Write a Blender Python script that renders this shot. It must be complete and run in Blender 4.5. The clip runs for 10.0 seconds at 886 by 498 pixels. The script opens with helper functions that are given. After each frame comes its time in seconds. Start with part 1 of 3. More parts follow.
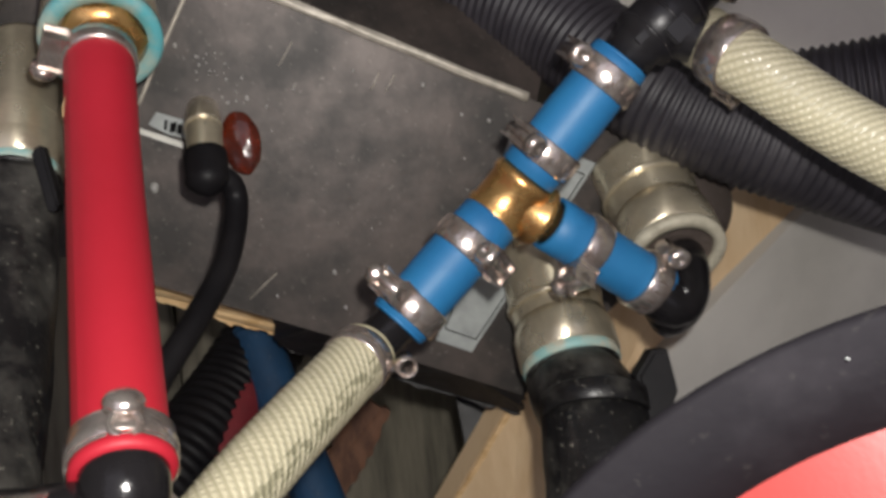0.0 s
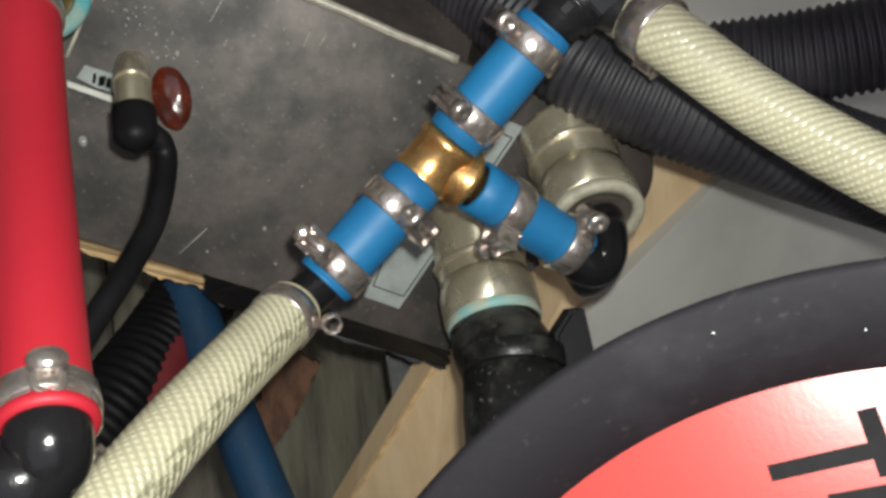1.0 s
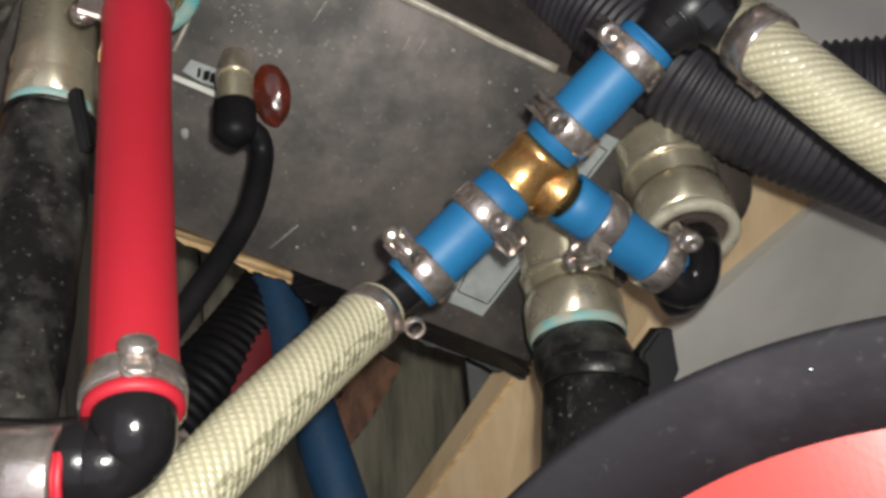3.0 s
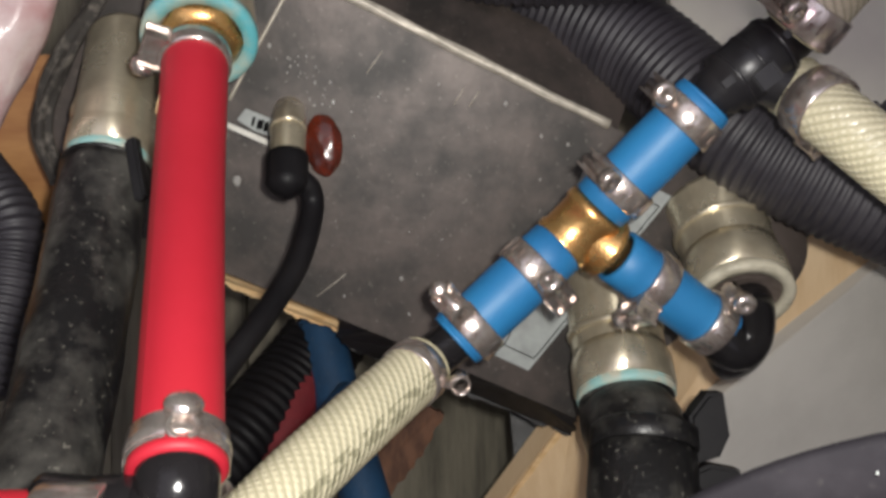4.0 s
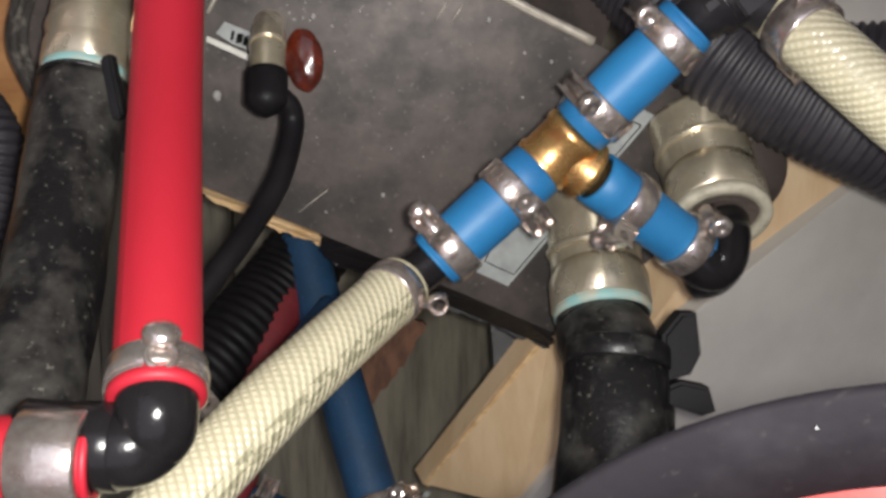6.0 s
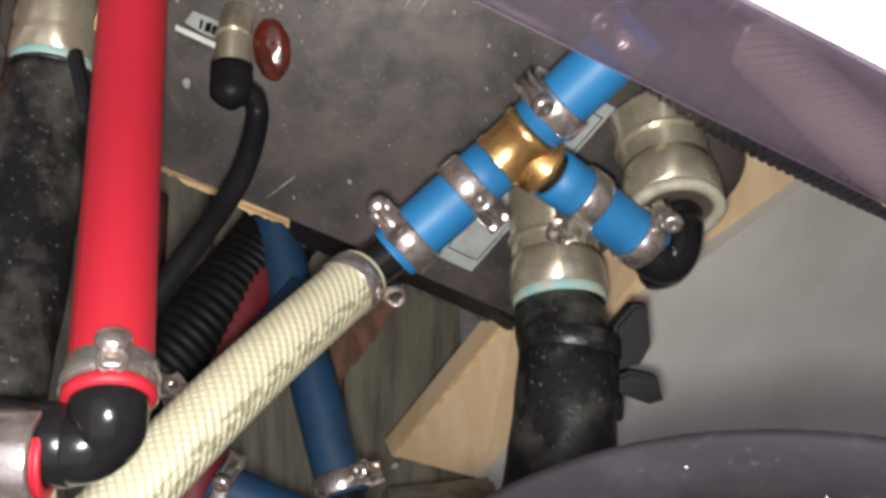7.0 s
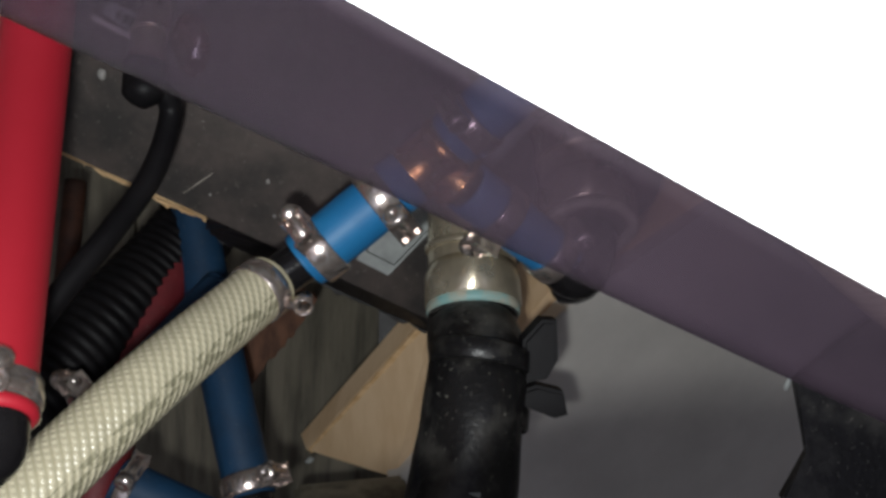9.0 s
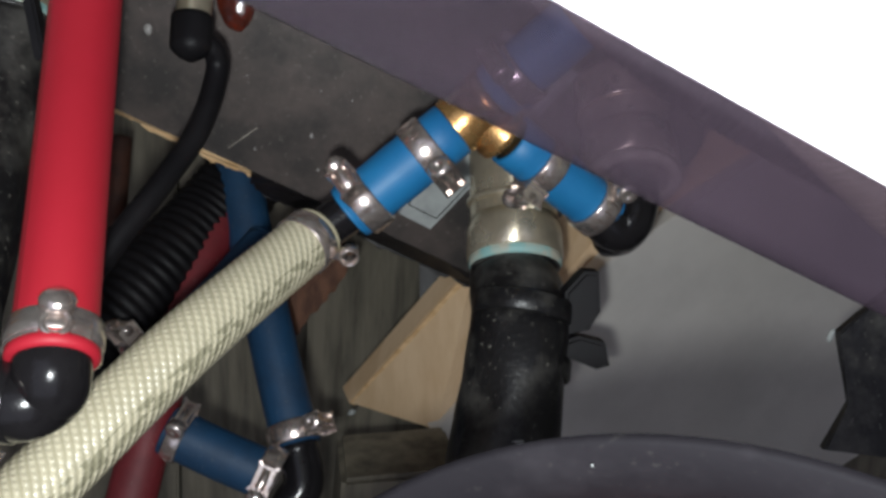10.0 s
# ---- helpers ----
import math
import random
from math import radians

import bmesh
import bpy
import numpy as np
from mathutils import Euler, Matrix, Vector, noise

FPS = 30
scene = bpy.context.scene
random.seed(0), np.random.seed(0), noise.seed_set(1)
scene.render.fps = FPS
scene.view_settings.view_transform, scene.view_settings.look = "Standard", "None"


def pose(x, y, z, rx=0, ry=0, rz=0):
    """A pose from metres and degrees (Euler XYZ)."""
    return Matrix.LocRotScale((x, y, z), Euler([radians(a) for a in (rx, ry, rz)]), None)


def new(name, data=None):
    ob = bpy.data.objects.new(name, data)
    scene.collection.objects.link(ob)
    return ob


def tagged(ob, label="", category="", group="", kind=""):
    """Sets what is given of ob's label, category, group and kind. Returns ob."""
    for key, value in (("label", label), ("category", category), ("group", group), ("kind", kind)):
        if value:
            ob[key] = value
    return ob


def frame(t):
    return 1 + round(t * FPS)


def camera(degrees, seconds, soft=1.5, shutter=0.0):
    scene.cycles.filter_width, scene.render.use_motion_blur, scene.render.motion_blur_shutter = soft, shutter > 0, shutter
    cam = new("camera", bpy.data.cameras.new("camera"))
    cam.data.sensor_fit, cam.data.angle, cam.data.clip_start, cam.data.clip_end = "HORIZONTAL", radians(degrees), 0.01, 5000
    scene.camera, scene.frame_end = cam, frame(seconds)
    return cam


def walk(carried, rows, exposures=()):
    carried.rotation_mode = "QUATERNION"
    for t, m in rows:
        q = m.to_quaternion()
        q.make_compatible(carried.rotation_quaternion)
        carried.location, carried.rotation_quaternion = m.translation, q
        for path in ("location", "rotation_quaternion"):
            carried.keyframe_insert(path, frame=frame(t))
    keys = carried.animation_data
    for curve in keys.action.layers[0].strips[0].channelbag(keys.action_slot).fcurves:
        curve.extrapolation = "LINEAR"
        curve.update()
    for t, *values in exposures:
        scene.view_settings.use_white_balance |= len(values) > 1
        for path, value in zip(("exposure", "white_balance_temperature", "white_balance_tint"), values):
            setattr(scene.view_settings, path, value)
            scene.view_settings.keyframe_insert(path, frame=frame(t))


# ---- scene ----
V = Vector
cam = camera(50.00, 10.0, soft=3.2, shutter=0.5)
PATH = [
    (0.00, pose(-0.00497, 0.00233, -0.01788, 88.978, 6.042, -4.425)),
    (0.50, pose(-0.00076, -0.00438, -0.01615, 86.383, 5.714, -6.364)),
    (1.00, pose(0.00084, -0.00907, -0.01353, 85.639, 4.813, -7.930)),
    (1.50, pose(0.00026, -0.00626, -0.01283, 85.423, 4.425, -7.664)),
    (2.00, pose(0.00120, -0.00684, -0.01070, 85.425, 3.723, -6.869)),
    (2.50, pose(0.00162, -0.00914, -0.01250, 85.522, 2.607, -4.807)),
    (3.80, pose(-0.00136, -0.00220, -0.00790, 88.048, 0.701, 0.047)),
    (4.00, pose(-0.00038, -0.00373, -0.00459, 88.490, 0.454, 0.297)),
    (4.50, pose(0.00002, 0.00000, 0.00001, 89.998, -0.000, 0.002)),
    (5.00, pose(0.00110, -0.00337, -0.00008, 88.395, -0.045, 0.022)),
    (5.50, pose(0.00258, -0.00472, 0.00023, 84.784, 0.263, -0.285)),
    (5.70, pose(0.00245, -0.00539, 0.00073, 83.377, 0.151, -0.332)),
    (6.80, pose(0.01856, -0.00712, 0.02418, 80.596, -0.879, 0.209)),
    (7.00, pose(0.02049, -0.01608, 0.02471, 79.455, -1.018, -0.332)),
    (7.50, pose(0.02086, -0.01008, 0.02817, 78.379, -1.292, -1.024)),
    (8.00, pose(0.02255, -0.01391, 0.02699, 77.641, -1.678, -1.109)),
    (8.50, pose(0.03008, -0.02566, 0.03926, 78.290, -3.146, -2.946)),
    (9.00, pose(0.03454, -0.01284, 0.04147, 77.997, -4.010, -3.088)),
    (9.50, pose(0.03118, -0.01501, 0.03968, 76.583, -3.610, -2.180)),
    (10.00, pose(0.02993, -0.01755, 0.03743, 75.606, -3.536, -1.150)),
]
walk(cam, PATH, exposures=[(0.0, 0.12, 6450, 11), (0.8, 0.28, 6250, 2), (2.2, 0.32, 6300, 0), (2.7, 0.32, 6350, 3), (3.8, 0.36, 6420, 10), (4.6, 0.46, 6420, 10), (5.7, 0.45, 6350, 11), (6.8, 0.58, 6320, 10),
                           (8.0, 0.54, 6350, 9), (8.4, 0.24, 6200, 9), (9.0, -0.46, 6000, 8), (9.5, -0.44, 5950, 7), (10.0, -0.12, 5850, 7)])

# ---- light ----
world = bpy.data.worlds.new("world")
scene.world = world
world.use_nodes = True
world.node_tree.nodes["Background"].inputs[0].default_value = (0.92, 0.88, 1.0, 1)
world.node_tree.nodes["Background"].inputs[1].default_value = 0.64
torch = bpy.data.lights.new("torch_light", "POINT")
torch.energy = 5.6
torch.color = (1.0, 0.97, 0.9)
torch.shadow_soft_size = 0.008
lamp = new("torch_light", torch)
lamp.location = (0.018, -0.006, 0.010)


# ---- materials ----
def mat(name, color, rough=0.5, metal=0.0, second=None, scale=60.0, fine=900.0, bump=0.15, rough_var=0.15,
        spec=0.5, coat=0.0, sheen=0.0, transmission=0.0, contrast=(0.4, 0.65), speck=0.0):
    m = bpy.data.materials.new(name)
    m.use_nodes = True
    nt = m.node_tree
    b = nt.nodes["Principled BSDF"]
    co = nt.nodes.new("ShaderNodeTexCoord")
    n1 = nt.nodes.new("ShaderNodeTexNoise")
    n1.inputs["Scale"].default_value, n1.inputs["Detail"].default_value, n1.inputs["Roughness"].default_value = scale, 6, 0.62
    n2 = nt.nodes.new("ShaderNodeTexNoise")
    n2.inputs["Scale"].default_value, n2.inputs["Detail"].default_value = fine, 3
    nt.links.new(co.outputs["Object"], n1.inputs["Vector"])
    nt.links.new(co.outputs["Object"], n2.inputs["Vector"])
    ramp = nt.nodes.new("ShaderNodeMapRange")
    ramp.inputs[1].default_value, ramp.inputs[2].default_value = contrast
    nt.links.new(n1.outputs["Fac"], ramp.inputs[0])
    mix = nt.nodes.new("ShaderNodeMix")
    mix.data_type = "RGBA"
    c2 = second or tuple(0.72 * c for c in color)
    mix.inputs[6].default_value, mix.inputs[7].default_value = (*color, 1), (*c2, 1)
    nt.links.new(ramp.outputs[0], mix.inputs[0])
    out = mix.outputs[2]
    if speck:
        n3 = nt.nodes.new("ShaderNodeTexNoise")
        n3.inputs["Scale"].default_value, n3.inputs["Detail"].default_value = 420, 4
        nt.links.new(co.outputs["Object"], n3.inputs["Vector"])
        m3 = nt.nodes.new("ShaderNodeMapRange")
        m3.inputs[1].default_value, m3.inputs[2].default_value, m3.inputs[4].default_value = 0.64, 0.72, speck
        nt.links.new(n3.outputs["Fac"], m3.inputs[0])
        mx = nt.nodes.new("ShaderNodeMix")
        mx.data_type = "RGBA"
        mx.inputs[7].default_value = (0.42, 0.4, 0.34, 1)
        nt.links.new(m3.outputs[0], mx.inputs[0])
        nt.links.new(out, mx.inputs[6])
        out = mx.outputs[2]
    nt.links.new(out, b.inputs["Base Color"])
    rr = nt.nodes.new("ShaderNodeMapRange")
    rr.inputs[3].default_value, rr.inputs[4].default_value = max(0.02, rough - rough_var), min(1, rough + rough_var)
    nt.links.new(n1.outputs["Fac"], rr.inputs[0])
    nt.links.new(rr.outputs[0], b.inputs["Roughness"])
    bp = nt.nodes.new("ShaderNodeBump")
    bp.inputs["Strength"].default_value, bp.inputs["Distance"].default_value = bump, 0.0006
    nt.links.new(n2.outputs["Fac"], bp.inputs["Height"])
    nt.links.new(bp.outputs[0], b.inputs["Normal"])
    b.inputs["Metallic"].default_value = metal
    b.inputs["Specular IOR Level"].default_value = spec
    b.inputs["Coat Weight"].default_value = coat
    b.inputs["Sheen Weight"].default_value = sheen
    b.inputs["Transmission Weight"].default_value = transmission
    return m


def uv_node(m, sx, sy):
    """Around and along co-ordinates of a hose, in metres, scaled."""
    nt = m.node_tree
    uv = nt.nodes.new("ShaderNodeUVMap")
    mp = nt.nodes.new("ShaderNodeMapping")
    mp.inputs["Scale"].default_value = (sx, sy, 1)
    nt.links.new(uv.outputs[0], mp.inputs[0])
    return mp


def braided(name, color, dark, rough):
    """Clear hose wall over a crossed thread reinforcement."""
    m = mat(name, color, rough, second=tuple(0.86 * c for c in color), scale=90, bump=0.1, coat=0.45)
    nt = m.node_tree
    b = nt.nodes["Principled BSDF"]
    base = b.inputs["Base Color"].links[0].from_socket
    waves = []
    for turn in (34, -42):
        mp = uv_node(m, 1, 1)
        mp.inputs["Rotation"].default_value[2] = radians(turn)
        w = nt.nodes.new("ShaderNodeTexWave")
        w.bands_direction = "Y"
        w.inputs["Scale"].default_value = 104.0 if turn > 0 else 118.0
        w.inputs["Distortion"].default_value = 0.6
        w.inputs["Detail"].default_value = 1
        nt.links.new(mp.outputs[0], w.inputs["Vector"])
        waves.append(w)
    mx = nt.nodes.new("ShaderNodeMath")
    mx.operation = "MULTIPLY"
    cross = nt.nodes.new("ShaderNodeMapRange")
    cross.inputs[3].default_value = 0.45
    nt.links.new(waves[1].outputs["Fac"], cross.inputs[0])
    nt.links.new(waves[0].outputs["Fac"], mx.inputs[0])
    nt.links.new(cross.outputs[0], mx.inputs[1])
    mix = nt.nodes.new("ShaderNodeMix")
    mix.data_type = "RGBA"
    mix.inputs[6].default_value = (*dark, 1)
    mr = nt.nodes.new("ShaderNodeMapRange")
    mr.inputs[1].default_value, mr.inputs[2].default_value = -0.34, 0.36
    nt.links.new(mx.outputs[0], mr.inputs[0])
    nt.links.new(mr.outputs[0], mix.inputs[0])
    nt.links.new(base, mix.inputs[7])
    nt.links.new(mix.outputs[2], b.inputs["Base Color"])
    bp = nt.nodes.new("ShaderNodeBump")
    bp.inputs["Strength"].default_value, bp.inputs["Distance"].default_value = 0.6, 0.0009
    nt.links.new(mx.outputs[0], bp.inputs["Height"])
    nt.links.new(bp.outputs[0], b.inputs["Normal"])
    return m


def printed(m, lo, hi):
    """A broken line of faded print along one side of a hose."""
    nt = m.node_tree
    b = nt.nodes["Principled BSDF"]
    base = b.inputs["Base Color"].links[0].from_socket
    sep = nt.nodes.new("ShaderNodeSeparateXYZ")
    nt.links.new(uv_node(m, 1, 1).outputs[0], sep.inputs[0])
    ns = nt.nodes.new("ShaderNodeTexNoise")
    ns.noise_dimensions = "2D"
    ns.inputs["Scale"].default_value, ns.inputs["Detail"].default_value = 150, 2
    nt.links.new(uv_node(m, 2.2, 0.8).outputs[0], ns.inputs["Vector"])
    val = None
    for sock, op, lim in ((sep.outputs[0], "GREATER_THAN", lo), (sep.outputs[0], "LESS_THAN", hi), (ns.outputs["Fac"], "GREATER_THAN", 0.5)):
        g = nt.nodes.new("ShaderNodeMath")
        g.operation = op
        nt.links.new(sock, g.inputs[0])
        g.inputs[1].default_value = lim
        if val is None:
            val = g.outputs[0]
        else:
            mu = nt.nodes.new("ShaderNodeMath")
            mu.operation = "MULTIPLY"
            nt.links.new(val, mu.inputs[0])
            nt.links.new(g.outputs[0], mu.inputs[1])
            val = mu.outputs[0]
    half = nt.nodes.new("ShaderNodeMath")
    half.operation = "MULTIPLY"
    half.inputs[1].default_value = 0.55
    nt.links.new(val, half.inputs[0])
    mix = nt.nodes.new("ShaderNodeMix")
    mix.data_type = "RGBA"
    mix.inputs[7].default_value = (0.13, 0.13, 0.07, 1)
    nt.links.new(half.outputs[0], mix.inputs[0])
    nt.links.new(base, mix.inputs[6])
    nt.links.new(mix.outputs[2], b.inputs["Base Color"])
    return m


def grained(name, color, dark, rough=0.7, along=(1, 1, 1), scale=60):
    """Wood: streaks drawn out along one direction."""
    m = mat(name, color, rough, second=dark, scale=scale, fine=700, bump=0.3)
    nt = m.node_tree
    co = next(n for n in nt.nodes if n.type == "TEX_COORD")
    mp = nt.nodes.new("ShaderNodeMapping")
    mp.inputs["Scale"].default_value = along
    nt.links.new(co.outputs["Object"], mp.inputs[0])
    for n in nt.nodes:
        if n.type == "TEX_NOISE":
            nt.links.new(mp.outputs[0], n.inputs["Vector"])
    return m


M_PANEL = mat("tank_sheet", (0.086, 0.068, 0.06), 0.5, 0.28, second=(0.032, 0.028, 0.0255), scale=24, fine=220, bump=0.24, speck=0.16, contrast=(0.39, 0.62), rough_var=0.14)
M_SEAM = mat("weld_bead", (0.55, 0.5, 0.42), 0.5, 0.3, scale=200)
M_STEEL = mat("brushed_steel", (0.74, 0.66, 0.5), 0.3, 0.76, second=(0.56, 0.49, 0.36), scale=50, bump=0.14)
turned = M_STEEL.node_tree.nodes.new("ShaderNodeTangent")
turned.direction_type, turned.axis = "RADIAL", "Z"
steel = M_STEEL.node_tree.nodes["Principled BSDF"]
M_STEEL.node_tree.links.new(turned.outputs[0], steel.inputs["Tangent"])
steel.inputs["Anisotropic"].default_value = 0.8
steel.inputs["Anisotropic Rotation"].default_value = 0.25
M_CLAMP = mat("clamp_steel", (0.78, 0.71, 0.66), 0.22, 0.9, second=(0.52, 0.42, 0.38), scale=160, bump=0.2)
M_BRASS = mat("brass", (0.85, 0.52, 0.2), 0.27, 0.9, second=(0.64, 0.33, 0.12), scale=70, bump=0.2)
M_BLUE = mat("blue_silicone", (0.022, 0.178, 0.40), 0.52, second=(0.016, 0.142, 0.345), scale=30, bump=0.08)
M_RED = mat("red_silicone", (0.43, 0.013, 0.029), 0.55, second=(0.41, 0.011, 0.024), scale=25, bump=0.08)
M_RUBBER = mat("black_rubber", (0.009, 0.0085, 0.009), 0.36, spec=0.4, second=(0.095, 0.09, 0.08), scale=32, fine=400, bump=0.5, contrast=(0.47, 0.75), speck=0.26)
M_CONDUIT = mat("black_conduit", (0.024, 0.0215, 0.027), 0.5, second=(0.042, 0.038, 0.045), scale=40, bump=0.1)
M_PLASTIC = mat("black_plastic", (0.011, 0.01, 0.011), 0.2, scale=80, bump=0.12, spec=0.35)
M_EPDM = mat("matt_black_rubber", (0.006, 0.0055, 0.0065), 0.5, second=(0.01, 0.009, 0.01), scale=60, bump=0.15, spec=0.16)
M_FITTING = mat("moulded_black_nylon", (0.012, 0.011, 0.013), 0.34, second=(0.018, 0.017, 0.019), scale=80, bump=0.15)
M_TEAL = mat("teal_gasket", (0.1, 0.38, 0.42), 0.55, second=(0.4, 0.43, 0.35), scale=55)
M_TEAL_OLD = mat("faded_teal_gasket", (0.26, 0.46, 0.44), 0.55, second=(0.46, 0.45, 0.36), scale=70, contrast=(0.42, 0.58))
M_SEALANT = mat("amber_sealant", (0.15, 0.022, 0.009), 0.2, second=(0.06, 0.01, 0.005), scale=140, fine=180, bump=0.4, coat=0.4, transmission=0.3)
M_LABEL = mat("grey_label", (0.36, 0.38, 0.37), 0.55, scale=60)
M_WHITE = mat("white_label", (0.7, 0.68, 0.62), 0.55, scale=60)
M_INK = mat("black_ink", (0.012, 0.011, 0.012), 0.9, spec=0.05)
M_SLOT = mat("slot_shadow", (0.2, 0.16, 0.14), 0.5, 0.6, scale=200)
M_VARN = grained("varnished_plywood", (0.42, 0.21, 0.075), (0.3, 0.13, 0.045), 0.5, (0.25, 1, 1), 60)
M_LIP = mat("cream_sealant", (0.5, 0.46, 0.36), 0.6, second=(0.32, 0.29, 0.22), scale=120)
M_PLY = grained("bare_plywood", (0.68, 0.5, 0.31), (0.57, 0.39, 0.22), 0.75, (1, 1, 0.2), 50)
M_CHIP = grained("splintered_plywood", (0.78, 0.55, 0.3), (0.58, 0.36, 0.16), 0.8, (0.3, 1, 1), 160)
M_GREY = mat("grey_paint", (0.58, 0.55, 0.51), 0.42, second=(0.5, 0.475, 0.44), scale=14, fine=300, bump=0.08)
M_HULL = grained("weathered_timber", (0.2, 0.178, 0.132), (0.085, 0.077, 0.058), 0.8, (1, 1, 0.12), 60)
M_HOSE = braided("clear_braided_hose", (0.72, 0.66, 0.47), (0.31, 0.28, 0.165), 0.22)
M_HOSE_P = printed(braided("clear_braided_hose_printed", (0.72, 0.66, 0.47), (0.31, 0.28, 0.165), 0.22), 0.030, 0.037)
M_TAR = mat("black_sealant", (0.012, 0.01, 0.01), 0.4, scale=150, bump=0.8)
# see-through dark tint that stands in for the near board's cast shadow
M_SHADOW_TINT = mat("shadow_tint", (0.012, 0.0088, 0.0122), 0.75, second=(0.016, 0.0112, 0.0155), scale=40, spec=0.08)
shadow_nodes = M_SHADOW_TINT.node_tree
see, both = shadow_nodes.nodes.new("ShaderNodeBsdfTransparent"), shadow_nodes.nodes.new("ShaderNodeMixShader")
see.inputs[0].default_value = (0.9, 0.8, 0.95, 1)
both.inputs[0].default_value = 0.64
shadow_nodes.links.new(see.outputs[0], both.inputs[1])
shadow_nodes.links.new(shadow_nodes.nodes["Principled BSDF"].outputs[0], both.inputs[2])
shadow_nodes.links.new(both.outputs[0], shadow_nodes.nodes["Material Output"].inputs["Surface"])
M_BOARD = mat("white_paint", (0.8, 0.79, 0.76), 0.5, second=(0.74, 0.73, 0.7), scale=30)
# red with dust specks; the shade on the rear hose is mixed into its colour
M_RED_SHADED = mat("shaded_dusty_red_rubber", (0.15, 0.013, 0.018), 0.6, second=(0.09, 0.01, 0.013), scale=40, speck=0.1)
# dusty blue, darkened to include the shade behind the clear hose
M_BLUE_SHADED = mat("shaded_dusty_blue_rubber", (0.009, 0.045, 0.105), 0.6, second=(0.007, 0.03, 0.07), scale=40, speck=0.1)
M_SCRAP = grained("splintered_brown_wood", (0.14, 0.058, 0.027), (0.06, 0.025, 0.014), 0.75, (1, 1, 0.3), 120)
M_RUST = mat("rusty_pipe", (0.075, 0.026, 0.013), 0.7, second=(0.035, 0.015, 0.01), scale=70)
M_BAG = mat("clear_wrap", (0.5, 0.4, 0.39), 0.2, second=(0.36, 0.2, 0.2), scale=30, coat=0.5)
M_SEAL = mat("crumbling_seal", (0.035, 0.03, 0.026), 0.8, second=(0.16, 0.14, 0.12), scale=160, bump=0.8, contrast=(0.5, 0.7))
M_DROP = mat("water_drop", (0.55, 0.53, 0.5), 0.06, scale=300, bump=0.0, coat=0.5, transmission=0.35)
M_DISK = mat("dusty_black_rubber", (0.0095, 0.0085, 0.0105), 0.75, second=(0.02, 0.018, 0.021), scale=40, fine=260, bump=0.3, contrast=(0.5, 0.8), spec=0.08, speck=0.02)
M_REDDISK = mat("red_face", (0.24, 0.03, 0.027), 0.28, second=(0.215, 0.027, 0.024), scale=20, bump=0.03, rough_var=0.04, spec=0.3)
M_WALL = mat("bay_wall", (0.3, 0.29, 0.27), 0.8, scale=10)
M_PALE = mat("pale_lining", (0.78, 0.75, 0.65), 0.6, second=(0.7, 0.67, 0.58), scale=12)


# ---- builders ----
def mesh_of(name, verts, faces, uvs=None, smooth=True):
    me = bpy.data.meshes.new(name)
    me.from_pydata([tuple(v) for v in verts], [], faces)
    if uvs is not None:
        lay = me.uv_layers.new(name="UVMap")
        flat = np.array([uvs[l.vertex_index] for l in me.loops], dtype=np.float32).ravel()
        lay.data.foreach_set("uv", flat)
    me.validate()
    if smooth:
        me.polygons.foreach_set("use_smooth", [True] * len(me.polygons))
    return me


def part(name, me, material, parent=None, label=""):
    if isinstance(me, bmesh.types.BMesh):
        bm, me = me, bpy.data.meshes.new(name)
        bmesh.ops.recalc_face_normals(bm, faces=bm.faces)
        bm.to_mesh(me)
        bm.free()
    me.materials.append(material)
    ob = new(name, me)
    if parent is not None:
        ob.parent = parent
    if label:
        tagged(ob, label)
    return ob


def thing(name, label, category, group="", kind="", at=(0, 0, 0)):
    e = new(name)
    e.empty_display_size = 0.02
    return tagged(e, label, category, group, kind)


def spline(pts, step):
    """Points at even steps along a smooth curve through pts."""
    pts = [V(p) for p in pts]
    if len(pts) == 2:
        n = max(2, int((pts[1] - pts[0]).length / step) + 1)
        return [pts[0].lerp(pts[1], i / (n - 1)) for i in range(n)]
    ext = [pts[0] * 2 - pts[1]] + pts + [pts[-1] * 2 - pts[-2]]
    fine = []
    for i in range(1, len(ext) - 2):
        a, b, c, d = ext[i - 1:i + 3]
        for k in range(40):
            t = k / 40
            fine.append(0.5 * (2 * b + (c - a) * t + (2 * a - 5 * b + 4 * c - d) * t * t + (3 * b - a - 3 * c + d) * t ** 3))
    fine.append(pts[-1])
    lens = [0.0]
    for p, q in zip(fine, fine[1:]):
        lens.append(lens[-1] + (q - p).length)
    n = max(3, int(lens[-1] / step) + 1)
    out, j = [], 0
    for i in range(n):
        s = lens[-1] * i / (n - 1)
        while j < len(lens) - 2 and lens[j + 1] < s:
            j += 1
        w = (s - lens[j]) / max(1e-9, lens[j + 1] - lens[j])
        out.append(fine[j].lerp(fine[j + 1], min(1, w)))
    return out


